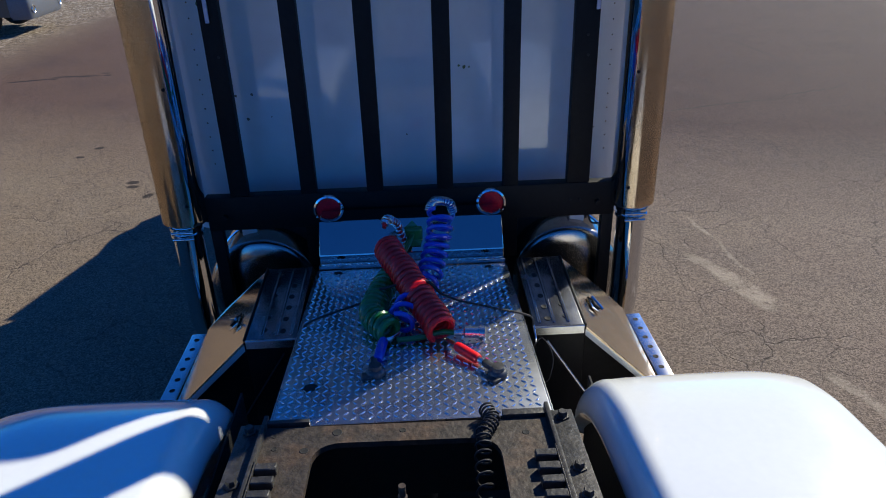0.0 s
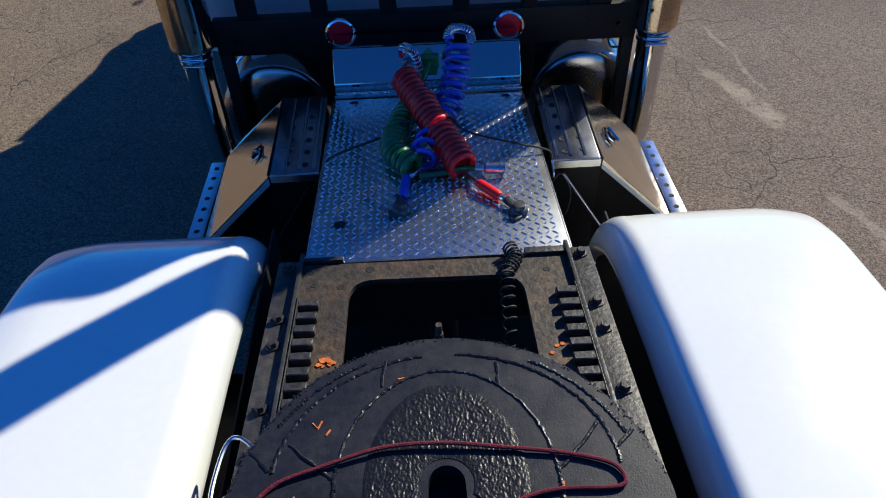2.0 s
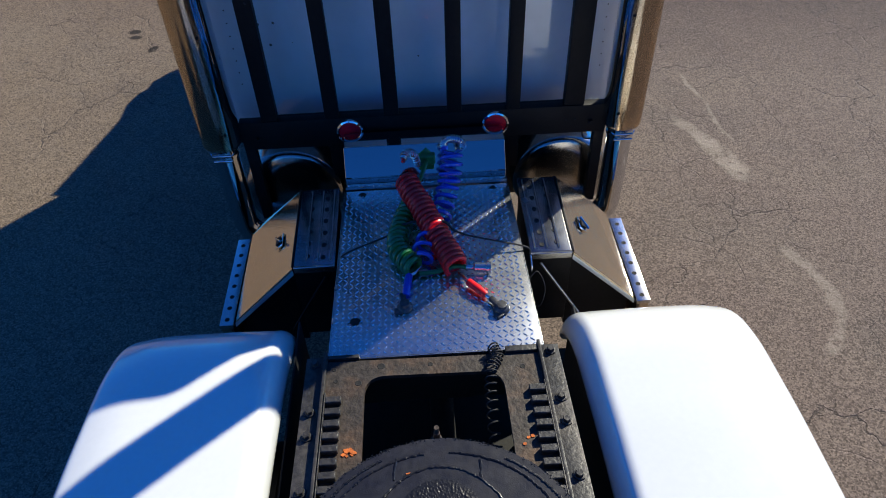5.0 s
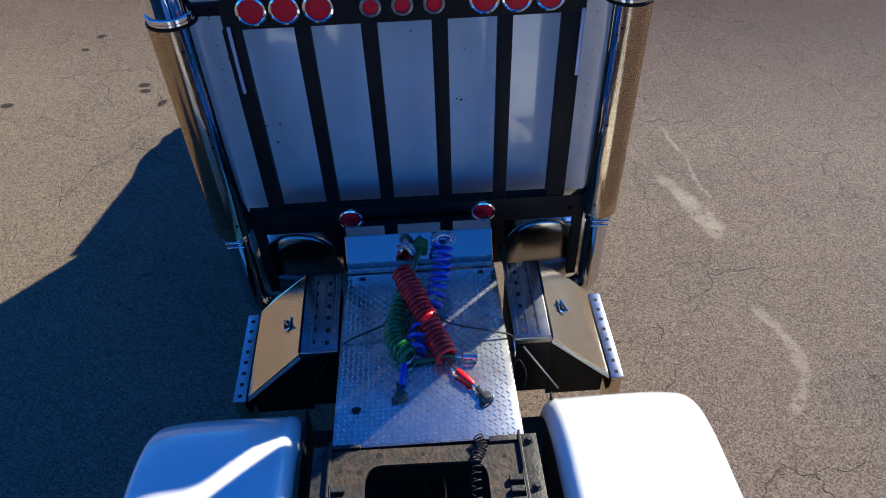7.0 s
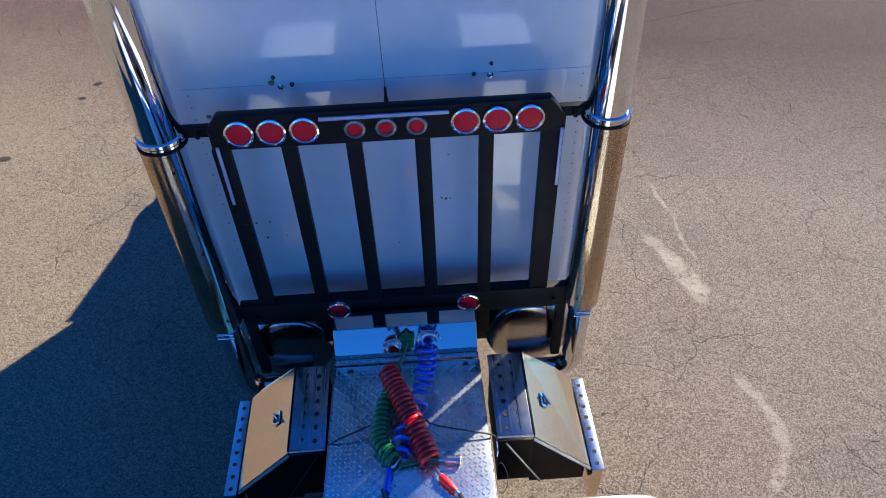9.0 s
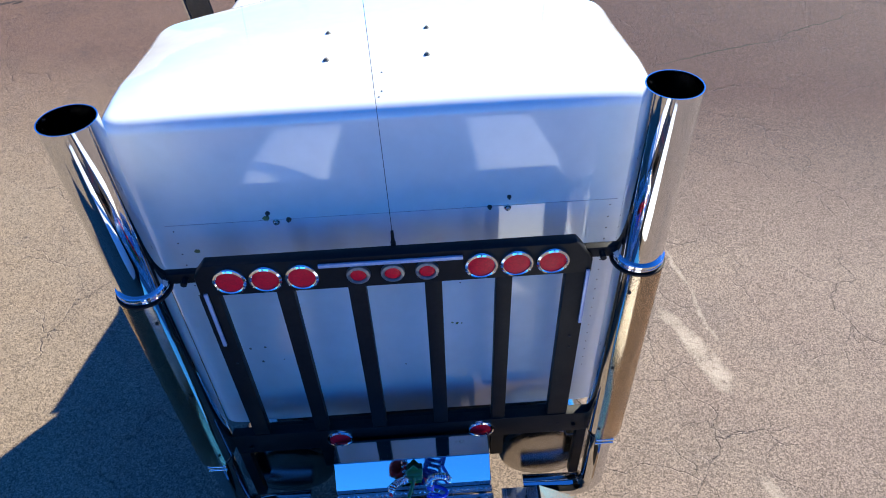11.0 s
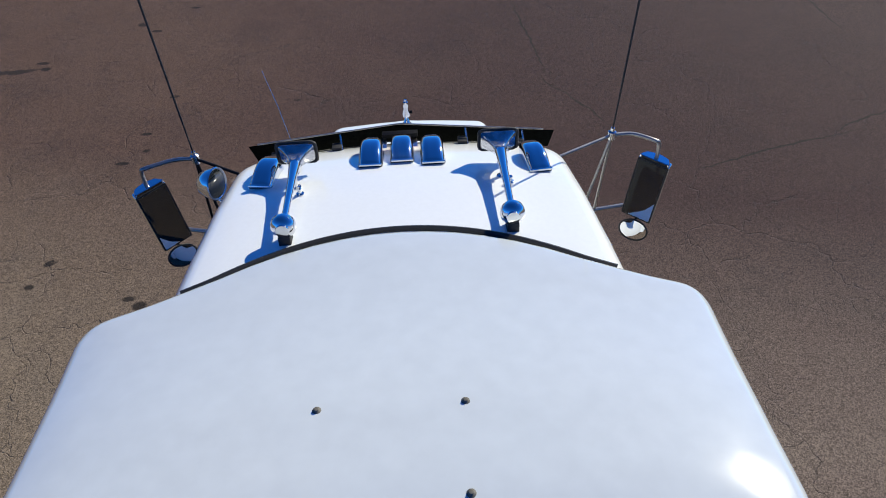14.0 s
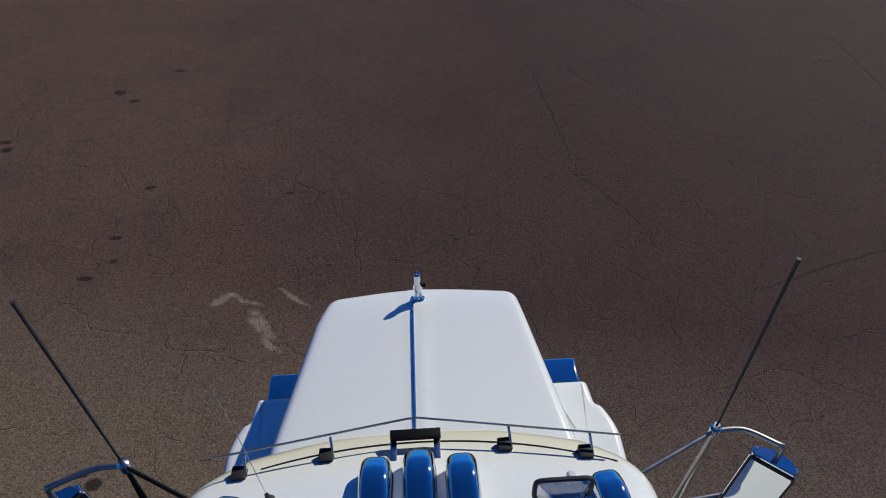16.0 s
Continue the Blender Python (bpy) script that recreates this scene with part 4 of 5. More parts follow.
ob.parent = strip
ob["kind"] = "stuff"
for x in (-0.36, 0.35):
    for y, z in ((2.90, deck_z(2.90)),):
        part("deck_bolt", lathe([(0, 0.008), (0.010, 0.007), (0.012, 0.0), (0.02, 0.001), (0.021, -0.001)], 10, pose(x, y, z)), DARK, deck)
part("deck_bolt", lathe([(0, 0.006), (0.012, 0.005), (0.02, 0.0), (0.03, 0.0005), (0.031, -0.001)], 12, pose(-0.36, 1.93, deck_z(1.93))), DARK, deck)

# side steps with tool boxes
for s in (-1, 1):
    def bx(x0, x1, *rest):
        return box(*sorted((x0 * s, x1 * s)), *rest)
    top_z = lambda y: 1.125 + 0.055 * (y - 2.4)
    chest = part("chest_body", raked(bx(0.50, 0.70, 2.41, 2.95, -0.52, -0.012, 0.006), top_z), BLACK, truck, "black side tool box with sloping stainless lid")
    tread = part("step_tread", raked(bx(0.487, 0.690, 2.40, 2.955, -0.010, 0.008, 0.003), top_z), TREADMETAL, chest, "aluminium step tread with drain holes")
    for k in range(3):
        part("tread_rib", raked(bx(0.505 + 0.06 * k, 0.517 + 0.06 * k, 2.42, 2.94, 0.008, 0.013, 0.002, 1), top_z), TREADMETAL, tread)
    # Drain holes drawn as black discs in place of shaded openings.
    for k in range(6):
        for x in (0.548, 0.626):
            y = 2.45 + 0.086 * k + (0.012 if x > 0.6 else 0)
            part("drain_hole_disc", moved(lathe([(0, 0.0090), (0.011, 0.0090), (0.014, 0.0105), (0.017, 0.0085)], 14), pose(x * s, y, top_z(y)) @ Matrix.Diagonal((0.75, 0.95, 1, 1))), DARK, tread)
    part("tread_edge", bx(0.486, 0.692, 2.386, 2.399, 1.095, 1.134, 0.002, 1), BRUSHED, tread)
    # the sloping lid between the tread and the lower step
    b = bmesh.new()
    q = [(0.70, 2.39, 1.125), (1.045, 2.36, 0.800), (1.035, 2.975, 0.840), (0.93, 2.985, 0.945), (0.70, 2.965, 1.155)]
    lid_top = [b.verts.new((x * s, y, z)) for x, y, z in q]
    lid_low = [b.verts.new((x * s, y, z - 0.016)) for x, y, z in q]
    b.faces.new(lid_top)
    b.faces.new(lid_low[::-1])
    for k in range(5):
        b.faces.new((lid_top[k], lid_low[k], lid_low[(k + 1) % 5], lid_top[(k + 1) % 5]))
    lid = part("box_lid", b, STAINLESS, chest, "sloping stainless lid", smooth=0)
    b = bmesh.new()
    prof = [(0.702, 1.105), (1.04, 0.780), (1.04, 0.55), (0.702, 0.55)]
    ends = [[b.verts.new((x * s, y, z + (0.03 if y > 2.5 and z > 0.6 else 0))) for x, z in prof] for y in (2.42, 2.96)]
    b.faces.new(ends[0])
    b.faces.new(ends[1][::-1])
    for k in range(4):
        b.faces.new((ends[0][k], ends[1][k], ends[1][(k + 1) % 4], ends[0][(k + 1) % 4]))
    part("chest_side", b, BLACK, chest, smooth=0)
    b = bmesh.new()
    for x, y, z in ((0.695, 2.382, 1.120), (1.05, 2.352, 0.790), (1.05, 2.352, 0.760), (0.695, 2.382, 1.09)):
        b.verts.new((x * s, y, z))
    b.faces.new(b.verts)
    r = bmesh.ops.solidify(b, geom=b.faces[:], thickness=0.008)
    part("lid_edge", b, WHITE, chest, "bright folded lid edge", smooth=0)
    part("lid_hinge", rod((0.697 * s, 2.40, 1.128), (0.697 * s, 2.96, 1.158), 0.008), BLACK, lid)
    turn = Matrix.Translation((0.80 * s, 2.67, 1.052)) @ pose(0, 0, 0, 0, 41 * s, 0)
    latch = part("latch", moved(box(-0.028, 0.028, -0.045, 0.045, 0.0, 0.008, 0.003), turn), CHROME, lid, "chrome paddle latch")
    part("latch_paddle", moved(box(-0.016, 0.018, -0.03, 0.018, 0.008, 0.018, 0.004), turn), BLACK, lid)
    part("latch_bar", moved(rod((-0.02, 0.03, 0.02), (0.03, -0.03, 0.02), 0.007), turn), CHROME, lid)
    low = part("lower_step", bx(1.055, 1.128, 2.33, 2.985, 0.775, 0.800, 0.004), BRUSHED, chest, "punched aluminium lower step")
    # Same black discs for the shade in the lower step's holes.
    for k in range(8):
        y = 2.37 + 0.08 * k
        part("drain_hole_disc", lathe([(0, 0.001), (0.008, 0.001), (0.010, 0.002), (0.013, 0.0005)], 12, pose(1.092 * s, y, 0.8)), DARK, low)
    part("step_skirt", bx(1.06, 1.124, 2.335, 2.98, 0.45, 0.774, 0.005), STAINLESS, chest)
    # Left brace is coloured black to stand in for the shade on that side.
    part("brace", rod((0.539 * s, 2.392, 1.064), (0.737 * s, 2.29, 0.789), 0.007), ARM if s > 0 else BLACK, truck, "thin steel fender brace")

# ---- air lines on the deck ----
def coupler(name_label, mat, a, b_, parent):
    grip = part("grip", between(a, b_, [(0, 0), (0.016, 0), (0.019, 0.1), (0.019, 0.9), (0.016, 1), (0, 1)], 16), mat, parent, name_label)
    return grip


def gladhand(p, turn, parent, mat):
    m = Matrix.Translation(p) @ pose(0, 0, 0, 0, 0, turn)
    body = part("gladhand", moved(lathe([(0, 0.0), (0.034, 0.0), (0.036, 0.012), (0.030, 0.022), (0.024, 0.026), (0.022, 0.04), (0, 0.042)], 20), m), mat, parent, "cast metal coupling head")
    part("gladhand_arm", moved(box(-0.012, 0.012, 0.0, 0.075, 0.004, 0.026, 0.005), m), mat, parent)
    part("gladhand_lug", moved(box(-0.05, -0.015, -0.035, 0.0, 0.002, 0.014, 0.004), m), mat, parent)


CAST = material("cast_coupling", (0.10, 0.10, 0.10), 0.4, 0.8, grain=0.4, bump=0.2)
red = thing("red_air_hose", "coiled red air hose with red grip lying on the deck", "hose", "air lines")
part("coil", helix([(-0.122, 2.760, 1.352), (-0.045, 2.585, 1.320), (0.030, 2.395, 1.288), (0.104, 2.21, 1.258)], 0.051, 0.0130, 21), REDHOSE, red, "glossy red coil")
part("hose_end", tube(smooth_path([(-0.125, 2.83, 1.41), (-0.112, 2.87, 1.432), (-0.07, 2.93, 1.375), (-0.04, 3.02, 1.22)], 8), 0.010, 10), REDHOSE, red)
part("spring_guard", helix([(-0.125, 2.845, 1.42), (-0.108, 2.875, 1.432), (-0.07, 2.93, 1.375), (-0.045, 3.0, 1.25)], 0.017, 0.0042, 14), CHROME, red, "steel spring guard")
part("hose_tail", tube(smooth_path([(0.115, 2.20, 1.222), (0.135, 2.16, 1.235), (0.152, 2.125, 1.243)], 6), 0.010, 10), BRUSHED, red)
coupler("red grip", REDHOSE, (0.152, 2.125, 1.243), (0.225, 2.035, 1.243), red)
part("grip_neck", between((0.225, 2.035, 1.243), (0.262, 1.995, 1.243), [(0, 0), (0.011, 0), (0.011, 1), (0, 1)], 12), BRUSHED, red)
gladhand((0.285, 1.955, deck_z(1.955) + 0.003), 35, red, CAST)
blue = thing("blue_air_hose", "coiled blue air hose standing against the riser", "hose", "air lines")
part("coil", helix([(0.128, 2.83, 1.475), (0.114, 2.76, 1.40), (0.095, 2.70, 1.33), (0.06, 2.60, 1.275), (-0.01, 2.42, 1.262), (-0.06, 2.26, 1.262)], 0.050, 0.0105, 12), BLUEHOSE, blue, "glossy blue coil")
part("spring_guard", helix([(0.078, 2.845, 1.475), (0.092, 2.86, 1.505), (0.13, 2.87, 1.512), (0.172, 2.87, 1.495), (0.186, 2.875, 1.45)], 0.018, 0.0042, 17), CHROME, blue, "steel spring guard")
part("hose_end", tube(smooth_path([(0.078, 2.845, 1.475), (0.092, 2.86, 1.505), (0.13, 2.87, 1.512), (0.172, 2.87, 1.495), (0.186, 2.875, 1.45), (0.18, 2.95, 1.38), (0.16, 3.04, 1.30)], 8), 0.010, 10), BLUEHOSE, blue)
part("hose_tail", tube(smooth_path([(-0.06, 2.25, 1.23), (-0.09, 2.21, 1.235), (-0.118, 2.19, 1.24)], 6), 0.010, 10), BRUSHED, blue)
coupler("blue grip", BLUEHOSE, (-0.118, 2.19, 1.24), (-0.135, 2.06, 1.24), blue)
gladhand((-0.140, 2.0, deck_z(2.0) + 0.003), 8, blue, CAST)
green = thing("green_electric_cable", "coiled green trailer cable with silver plug on the deck", "cable", "air lines")
part("coil", helix([(-0.09, 2.70, 1.25), (-0.135, 2.58, 1.236), (-0.165, 2.45, 1.238), (-0.155, 2.33, 1.246), (-0.09, 2.225, 1.25)], 0.042, 0.0150, 15), GREENHOSE, green, "glossy green coil")
part("cable_tail", tube(smooth_path([(-0.07, 2.21, 1.225), (0.02, 2.22, 1.225), (0.10, 2.235, 1.235), (0.16, 2.225, 1.235)], 8), 0.011, 10), GREENHOSE, green)
part("plug", between((0.15, 2.226, 1.238), (0.265, 2.212, 1.238), [(0, 0), (0.014, 0), (0.016, 0.3), (0.023, 0.35), (0.023, 0.8), (0.027, 0.82), (0.027, 1), (0, 1)], 18), BRUSHED, green, "silver plug")
part("cable_head", tube(smooth_path([(-0.09, 2.72, 1.25), (-0.05, 2.85, 1.26), (-0.01, 2.96, 1.29), (0.0, 3.035, 1.30)], 8), 0.011, 10), GREENHOSE, green)
part("socket", box(-0.045, 0.045, 2.985, 3.03, 1.262, 1.325, 0.014, 3), GREENHOSE, green, "dark green socket with flap")
flap = [(-0.045, -0.06), (0.035, -0.06), (0.042, 0.015), (-0.003, 0.062), (-0.052, 0.02)]
part("socket_flap", moved(extrude(flap, -0.006, 0.006, 0.002), pose(0.0, 3.012, 1.29, -20)), GREENHOSE, green, "dark green five-sided socket flap", smooth=0)
bungee = thing("bungee_cord", "thin black rubber strap stretched over the deck", "strap")
part("band", tube(smooth_path([(-0.466, 2.385, 1.175), (-0.40, 2.40, 1.215), (-0.18, 2.47, 1.255), (-0.14, 2.49, 1.288)], 8), 0.005, 8), RUBBER, bungee)
part("band", tube(smooth_path([(0.11, 2.41, 1.30), (0.18, 2.40, 1.272), (0.32, 2.385, 1.238), (0.455, 2.365, 1.208), (0.475, 2.35, 1.17)], 8), 0.0045, 8), RUBBER, bungee)
part("band", tube(smooth_path([(-0.14, 2.49, 1.288), (-0.05, 2.48, 1.315), (0.05, 2.44, 1.345), (0.11, 2.41, 1.30)], 8), 0.006, 8), RUBBER, bungee)
part("hook", tube(smooth_path([(0.475, 2.35, 1.17), (0.478, 2.31, 1.13), (0.47, 2.27, 1.14)], 6), 0.004, 8), BRUSHED, bungee)
line = thing("coiled_cable", "thin black coiled cable hanging into the frame", "cable")
part("coil", helix([(0.215, 1.72, 1.285), (0.232, 1.66, 1.285), (0.20, 1.60, 1.275), (0.190, 1.45, 1.235), (0.188, 1.22, 1.19)], 0.023, 0.0036, 19, 12, 6), RUBBER, line)
part("cable_end", tube(smooth_path([(0.188, 1.22, 1.17), (0.20, 1.0, 1.12), (0.20, 0.8, 1.05), (0.2, 0.6, 0.6), (0.2, 0.55, 0.41)], 6), 0.005, 6), RUBBER, line)


# ---- cab roof fittings ----
def roof_at(x, y):
    """Height of the roof and its downward slope ahead, in degrees."""
    return cab_top(x, y), math.degrees(math.atan((cab_top(x, y + 0.05) - cab_top(x, y - 0.05)) / 0.1))


def cab_light(x, y, turn):
    z, tilt = roof_at(x, y)
    m = pose(x, y, z - 0.004, tilt, 0, turn)
    oval = rounded([(-0.062, -0.132), (0.062, -0.132), (0.062, 0.122), (-0.062, 0.122)], [0.018, 0.018, 0.045, 0.045], 5)
    def dome(px, py):
        f = max(0.0, min(1.0, (py + 0.132) / 0.17))
        return 0.024 + 0.070 * math.sin(f * math.pi / 2) - 0.012 * max(0, py - 0.05) / 0.06 - 0.016 * (px / 0.056) ** 4
    base_ = part("marker_lamp", moved(slab([(p.x * 1.04, p.y * 1.02) for p in oval], 0.0, 0.010, 0.003), m), RUBBER, truck, "chrome teardrop cab marker lamp")
    part("lamp_cover", moved(shell(oval, dome, [(0.0, 0.05), (0.0, 0.03)] + edge(0.017, 6), inner=10, step=0.012), m), CHROME, base_, "chrome teardrop cover")
    part("lamp_lip", moved(box(-0.060, 0.060, -0.139, -0.127, 0.008, 0.022, 0.004), m), CHROME, base_, "chrome lip")
    part("lens", moved(box(-0.04, 0.04, 0.09, 0.112, 0.012, 0.06, 0.008), m), material_amber, base_, "amber lens")


material_amber = material("amber_lens", (0.6, 0.22, 0.02), 0.2, coat=0.7)
for x, y, turn in ((-0.70, 5.965, -9), (-0.152, 6.09, -1), (0.015, 6.12, 0), (0.179, 6.085, 1), (0.722, 5.98, 7)):
    cab_light(x, y, turn)


def air_horn(s):
    x0, x1 = 0.512 * s, 0.525 * s
    z0, _ = roof_at(x0, 5.36)
    z1, _ = roof_at(x1, 5.97)
    back, mouth = Vector((x0, 5.35, z0 + 0.085)), Vector((x1, 5.985 if s < 0 else 6.00, z1 + 0.125))
    horn = part("horn_tube", between(back, back.lerp(mouth, 0.80), [(0.016, 0), (0.017, 0.3), (0.021, 0.7), (0.030, 1.0)], 24), CHROME, truck, "long chrome roof air horn")
    # flare from round to a rectangular mouth
    b = bmesh.new()
    loops = []
    for k in range(7):
        f = k / 6
        c = back.lerp(mouth, 0.80 + 0.20 * f)
        w, h = 0.030 + (0.100 - 0.030) * f ** 1.7, 0.030 + (0.062 - 0.030) * f ** 1.5
        p = 2 + 6 * f
        loop_ = []
        for j in range(28):
            a = 2 * math.pi * j / 28
            ca, sa = math.cos(a), math.sin(a)
            q = (abs(ca) ** p + abs(sa) ** p) ** (-1 / p)
            loop_.append(b.verts.new(c + Vector((ca * q * w, 0, sa * q * h))))
        loops.append(loop_)
    for p, q in zip(loops, loops[1:]):
        for j in range(28):
            b.faces.new((p[j], p[(j + 1) % 28], q[(j + 1) % 28], q[j]))
    bmesh.ops.solidify(b, geom=b.faces[:], thickness=0.002)
    part("bell", b, CHROME, horn, "flared rectangular chrome bell")
    part("bell_rim", tube([mouth + Vector((math.cos(a) * (abs(math.cos(a)) ** 8 + abs(math.sin(a)) ** 8) ** (-1 / 8) * 0.101, 0, math.sin(a) * (abs(math.cos(a)) ** 8 + abs(math.sin(a)) ** 8) ** (-1 / 8) * 0.063)) for a in np.linspace(0, 2 * math.pi, 36, endpoint=False)], 0.009, 8, True), RUBBER, horn)
    d = (mouth - back).normalized()
    part("driver", between(back - d * 0.062, back + d * 0.02, [(0, 0), (0.025, 0.02), (0.042, 0.15), (0.055, 0.30), (0.057, 0.5), (0.054, 0.72), (0.03, 0.85), (0.018, 1), (0, 1)], 32), CHROME, horn, "round chrome horn driver")
    part("driver_cap", between(back - d * 0.07, back - d * 0.06, [(0, 0), (0.03, 0.2), (0.032, 1), (0, 1)], 20), CHROME, horn)
    part("foot", moved(box(-0.028, 0.028, -0.035, 0.035, -0.004, 0.05, 0.006), pose(x0, 5.315, z0, -7)), RUBBER, horn, "black rubber foot")
    zf, _ = roof_at(x1, 5.80)
    part("front_foot", between((x1, 5.80, zf - 0.005), (x1, 5.81, zf + 0.085), [(0, 0), (0.026, 0.0), (0.026, 0.12), (0.012, 0.2), (0.012, 0.9), (0.028, 0.95), (0.028, 1.0), (0, 1)], 16), CHROME, horn)
    part("foot_bolt", between((x1 + 0.03, 5.72, roof_at(x1, 5.72)[0] - 0.004), (x1 + 0.03, 5.72, roof_at(x1, 5.72)[0] + 0.04), [(0, 0), (0.02, 0), (0.02, 0.3), (0.01, 0.4), (0.012, 1), (0, 1)], 12), CHROME, horn)


air_horn(-1)
air_horn(1)

# sun visor: a bent dark sheet held off the roof's front edge
b = bmesh.new()
rows = []
for f, dy, dz in ((0, 0.0, 0.0), (0.12, 0.016, -0.027), (1, 0.125, -0.20)):
    row = []
    for x in np.linspace(-0.85, 0.88, 33):
        y = 6.418 - 0.165 * abs(x)
        row.append(b.verts.new((x, y + dy, 2.972 + dz)))
    rows.append(row)
for p, q in zip(rows, rows[1:]):
    for k in range(len(p) - 1):
        b.faces.new((p[k], p[k + 1], q[k + 1], q[k]))
bmesh.ops.solidify(b, geom=b.faces[:], thickness=0.004)
visor = part("sun_visor", b, VISOR, truck, "dark smooth sun visor over the windshield", smooth=50)
visor.visible_shadow = False
part("visor_edge", tube([(x, 6.416 - 0.165 * abs(x), 2.978) for x in np.linspace(-0.80, 0.82, 41)], 0.0045, 8), ARM, visor, "chrome visor edge")
for x in (-0.36, 0.36, -0.70, 0.68):
    y = 6.39 - 0.165 * abs(x)
    part("visor_clip", box(x - 0.028, x + 0.028, y - 0.055, y + 0.0, 2.89, 2.93, 0.005), RUBBER, visor, "black visor clip")
    part("clip_arm", rod((x + 0.03, y - 0.05, 2.89), (x + 0.02, y + 0.025, 2.965), 0.006), BRUSHED, visor)
part("centre_bar", box(-0.10, 0.105, 6.335, 6.375, 2.935, 2.96, 0.004), BLACK, visor)
for x in (-0.088, 0.088):
    part("centre_arm", moved(box(-0.013, 0.013, -0.09, 0.05, 0.0, 0.010, 0.002), pose(x, 6.30, cab_top(0, 6.30) + 0.010, 2)), BRUSHED, visor, "pale metal bracket arm")

seam_ = [(x, 6.365 - 0.16 * (x / 0.8) ** 2, cab_top(x, 6.365 - 0.16 * (x / 0.8) ** 2) + 0.001) for x in np.linspace(-0.62, 0.80, 40)]
part("roof_seam", tube(seam_, 0.003, 6), SEALANT, cab)

# small whip on the roof
z, _ = roof_at(-0.55, 6.08)
mast = part("roof_antenna", between((-0.55, 6.10, z - 0.01), (-0.553, 6.10, z + 0.045), [(0, 0), (0.022, 0), (0.022, 0.2), (0.012, 0.4), (0.008, 1), (0, 1)], 14), RUBBER, truck, "small roof whip antenna")
part("whip", tube([(-0.553, 6.10, z + 0.04), (-0.62, 6.20, z + 0.30), (-0.68, 6.28, z + 0.47)], [0.0018, 0.0014, 0.0009], 6), BRUSHED, mast)
part("roof_button", lathe([(0, 0.012), (0.014, 0.01), (0.02, 0.0)], 12, pose(0.60, 6.14, roof_at(0.60, 6.14)[0] - 0.001)), WHITE, cab)


# west-coast mirrors with their brackets and antennas
def mirror(s):
    knot = Vector((1.24 if s > 0 else -1.188, 6.335, 2.87))
    cab_hi, cab_lo = Vector((0.90 * s, 6.18, 2.85)), Vector((1.00 * s, 6.14, 2.40))
    arm_lo = Vector((1.19 * s, 6.29, 2.335))
    head = Vector((1.468, 6.232, 2.53) if s > 0 else (-1.452, 6.245, 2.53))
    m = Matrix.Translation(head) @ pose(0, 0, 0, -4, 4 * s, -38 if s > 0 else 41)
    shell_ = part("mirror_case", moved(box(-0.098, 0.098, -0.004, 0.06, -0.225, 0.205, 0.016, 3), m), CHROME, truck, "chrome west-coast side mirror")
    cap = [(-0.098, -0.006), (0.098, -0.006), (0.07, 0.055), (0.0, 0.075), (-0.07, 0.055)]
    part("mirror_cap", moved(slab(rounded(cap, 0.02), 0.2, 0.222, 0.004), m), CHROME, shell_)
    part("mirror_rim", moved(extrude([(p.x, p.y) for p in rounded([(-0.096, -0.222), (0.096, -0.222), (0.096, 0.202), (-0.096, 0.202)], 0.012)], -0.012, -0.004), m), RUBBER, shell_)
    part("mirror_glass", moved(extrude([(p.x, p.y) for p in rounded([(-0.086, -0.212), (0.086, -0.212), (0.086, 0.192), (-0.086, 0.192)], 0.01)], -0.0145, -0.0122), m), MIRROR, shell_, "flat mirror glass")
    top_ = m @ Vector((0, 0.03, 0.215))
    part("upper_arm", tube(smooth_path([knot, knot + Vector((0.12 * s, -0.005, 0.003)), Vector((top_.x - 0.035 * s, top_.y, knot.z)), Vector((top_.x - 0.006 * s, top_.y, knot.z - 0.022)), top_ + Vector((0, 0, 0.05)), top_], 8), 0.0125, 12), ARM, shell_)
    low = m @ Vector((-0.09 * s, 0.03, -0.19))
    part("lower_arm", tube([arm_lo, low], 0.013, 12), ARM, shell_)
    for a, c in ((cab_hi, knot), (arm_lo, knot), (cab_lo + Vector((0.08 * s, 0.06, -0.02)), knot), (cab_lo, arm_lo), (cab_hi, cab_lo.lerp(arm_lo, 0.5))):
        part("bracket_rod", tube([a, c], 0.009, 10), ARM if s > 0 else BLACK, shell_)
    part("knot_clamp", between(knot - Vector((0, 0, 0.035)), knot + Vector((0, 0, 0.05)), [(0, 0), (0.018, 0), (0.024, 0.2), (0.024, 0.7), (0.014, 0.8), (0.012, 1), (0, 1)], 14), BRUSHED, shell_)
    tip = Vector((1.28 if s > 0 else -1.213, 6.36, 3.848))
    part("antenna_rod", tube([knot + Vector((0, 0, 0.04)), knot.lerp(tip, 0.25), knot.lerp(tip, 0.27), tip - Vector((0, 0, 0.02)), tip], [0.005, 0.005, 0.006, 0.0065, 0.0085], 8), RUBBER, shell_, "black radio antenna")
    cm = Matrix.Translation(m @ Vector((0.012 * s, -0.015, -0.315))) @ pose(0, 0, 0, 4, 0, -30 * s)
    convex = part("convex_mirror", moved(lathe([(0, -0.03), (0.05, -0.024), (0.085, -0.008), (0.092, 0.0)], 32, pose(0, 0, 0, 90)), cm), CHROME if s > 0 else BLACK, shell_, "round convex mirror under the main one")
    part("convex_glass", moved(lathe([(0, 0.014), (0.03, 0.0128), (0.06, 0.0085), (0.084, 0.0015)], 32, pose(0, 0, 0, 90)), cm), MIRROR, shell_)
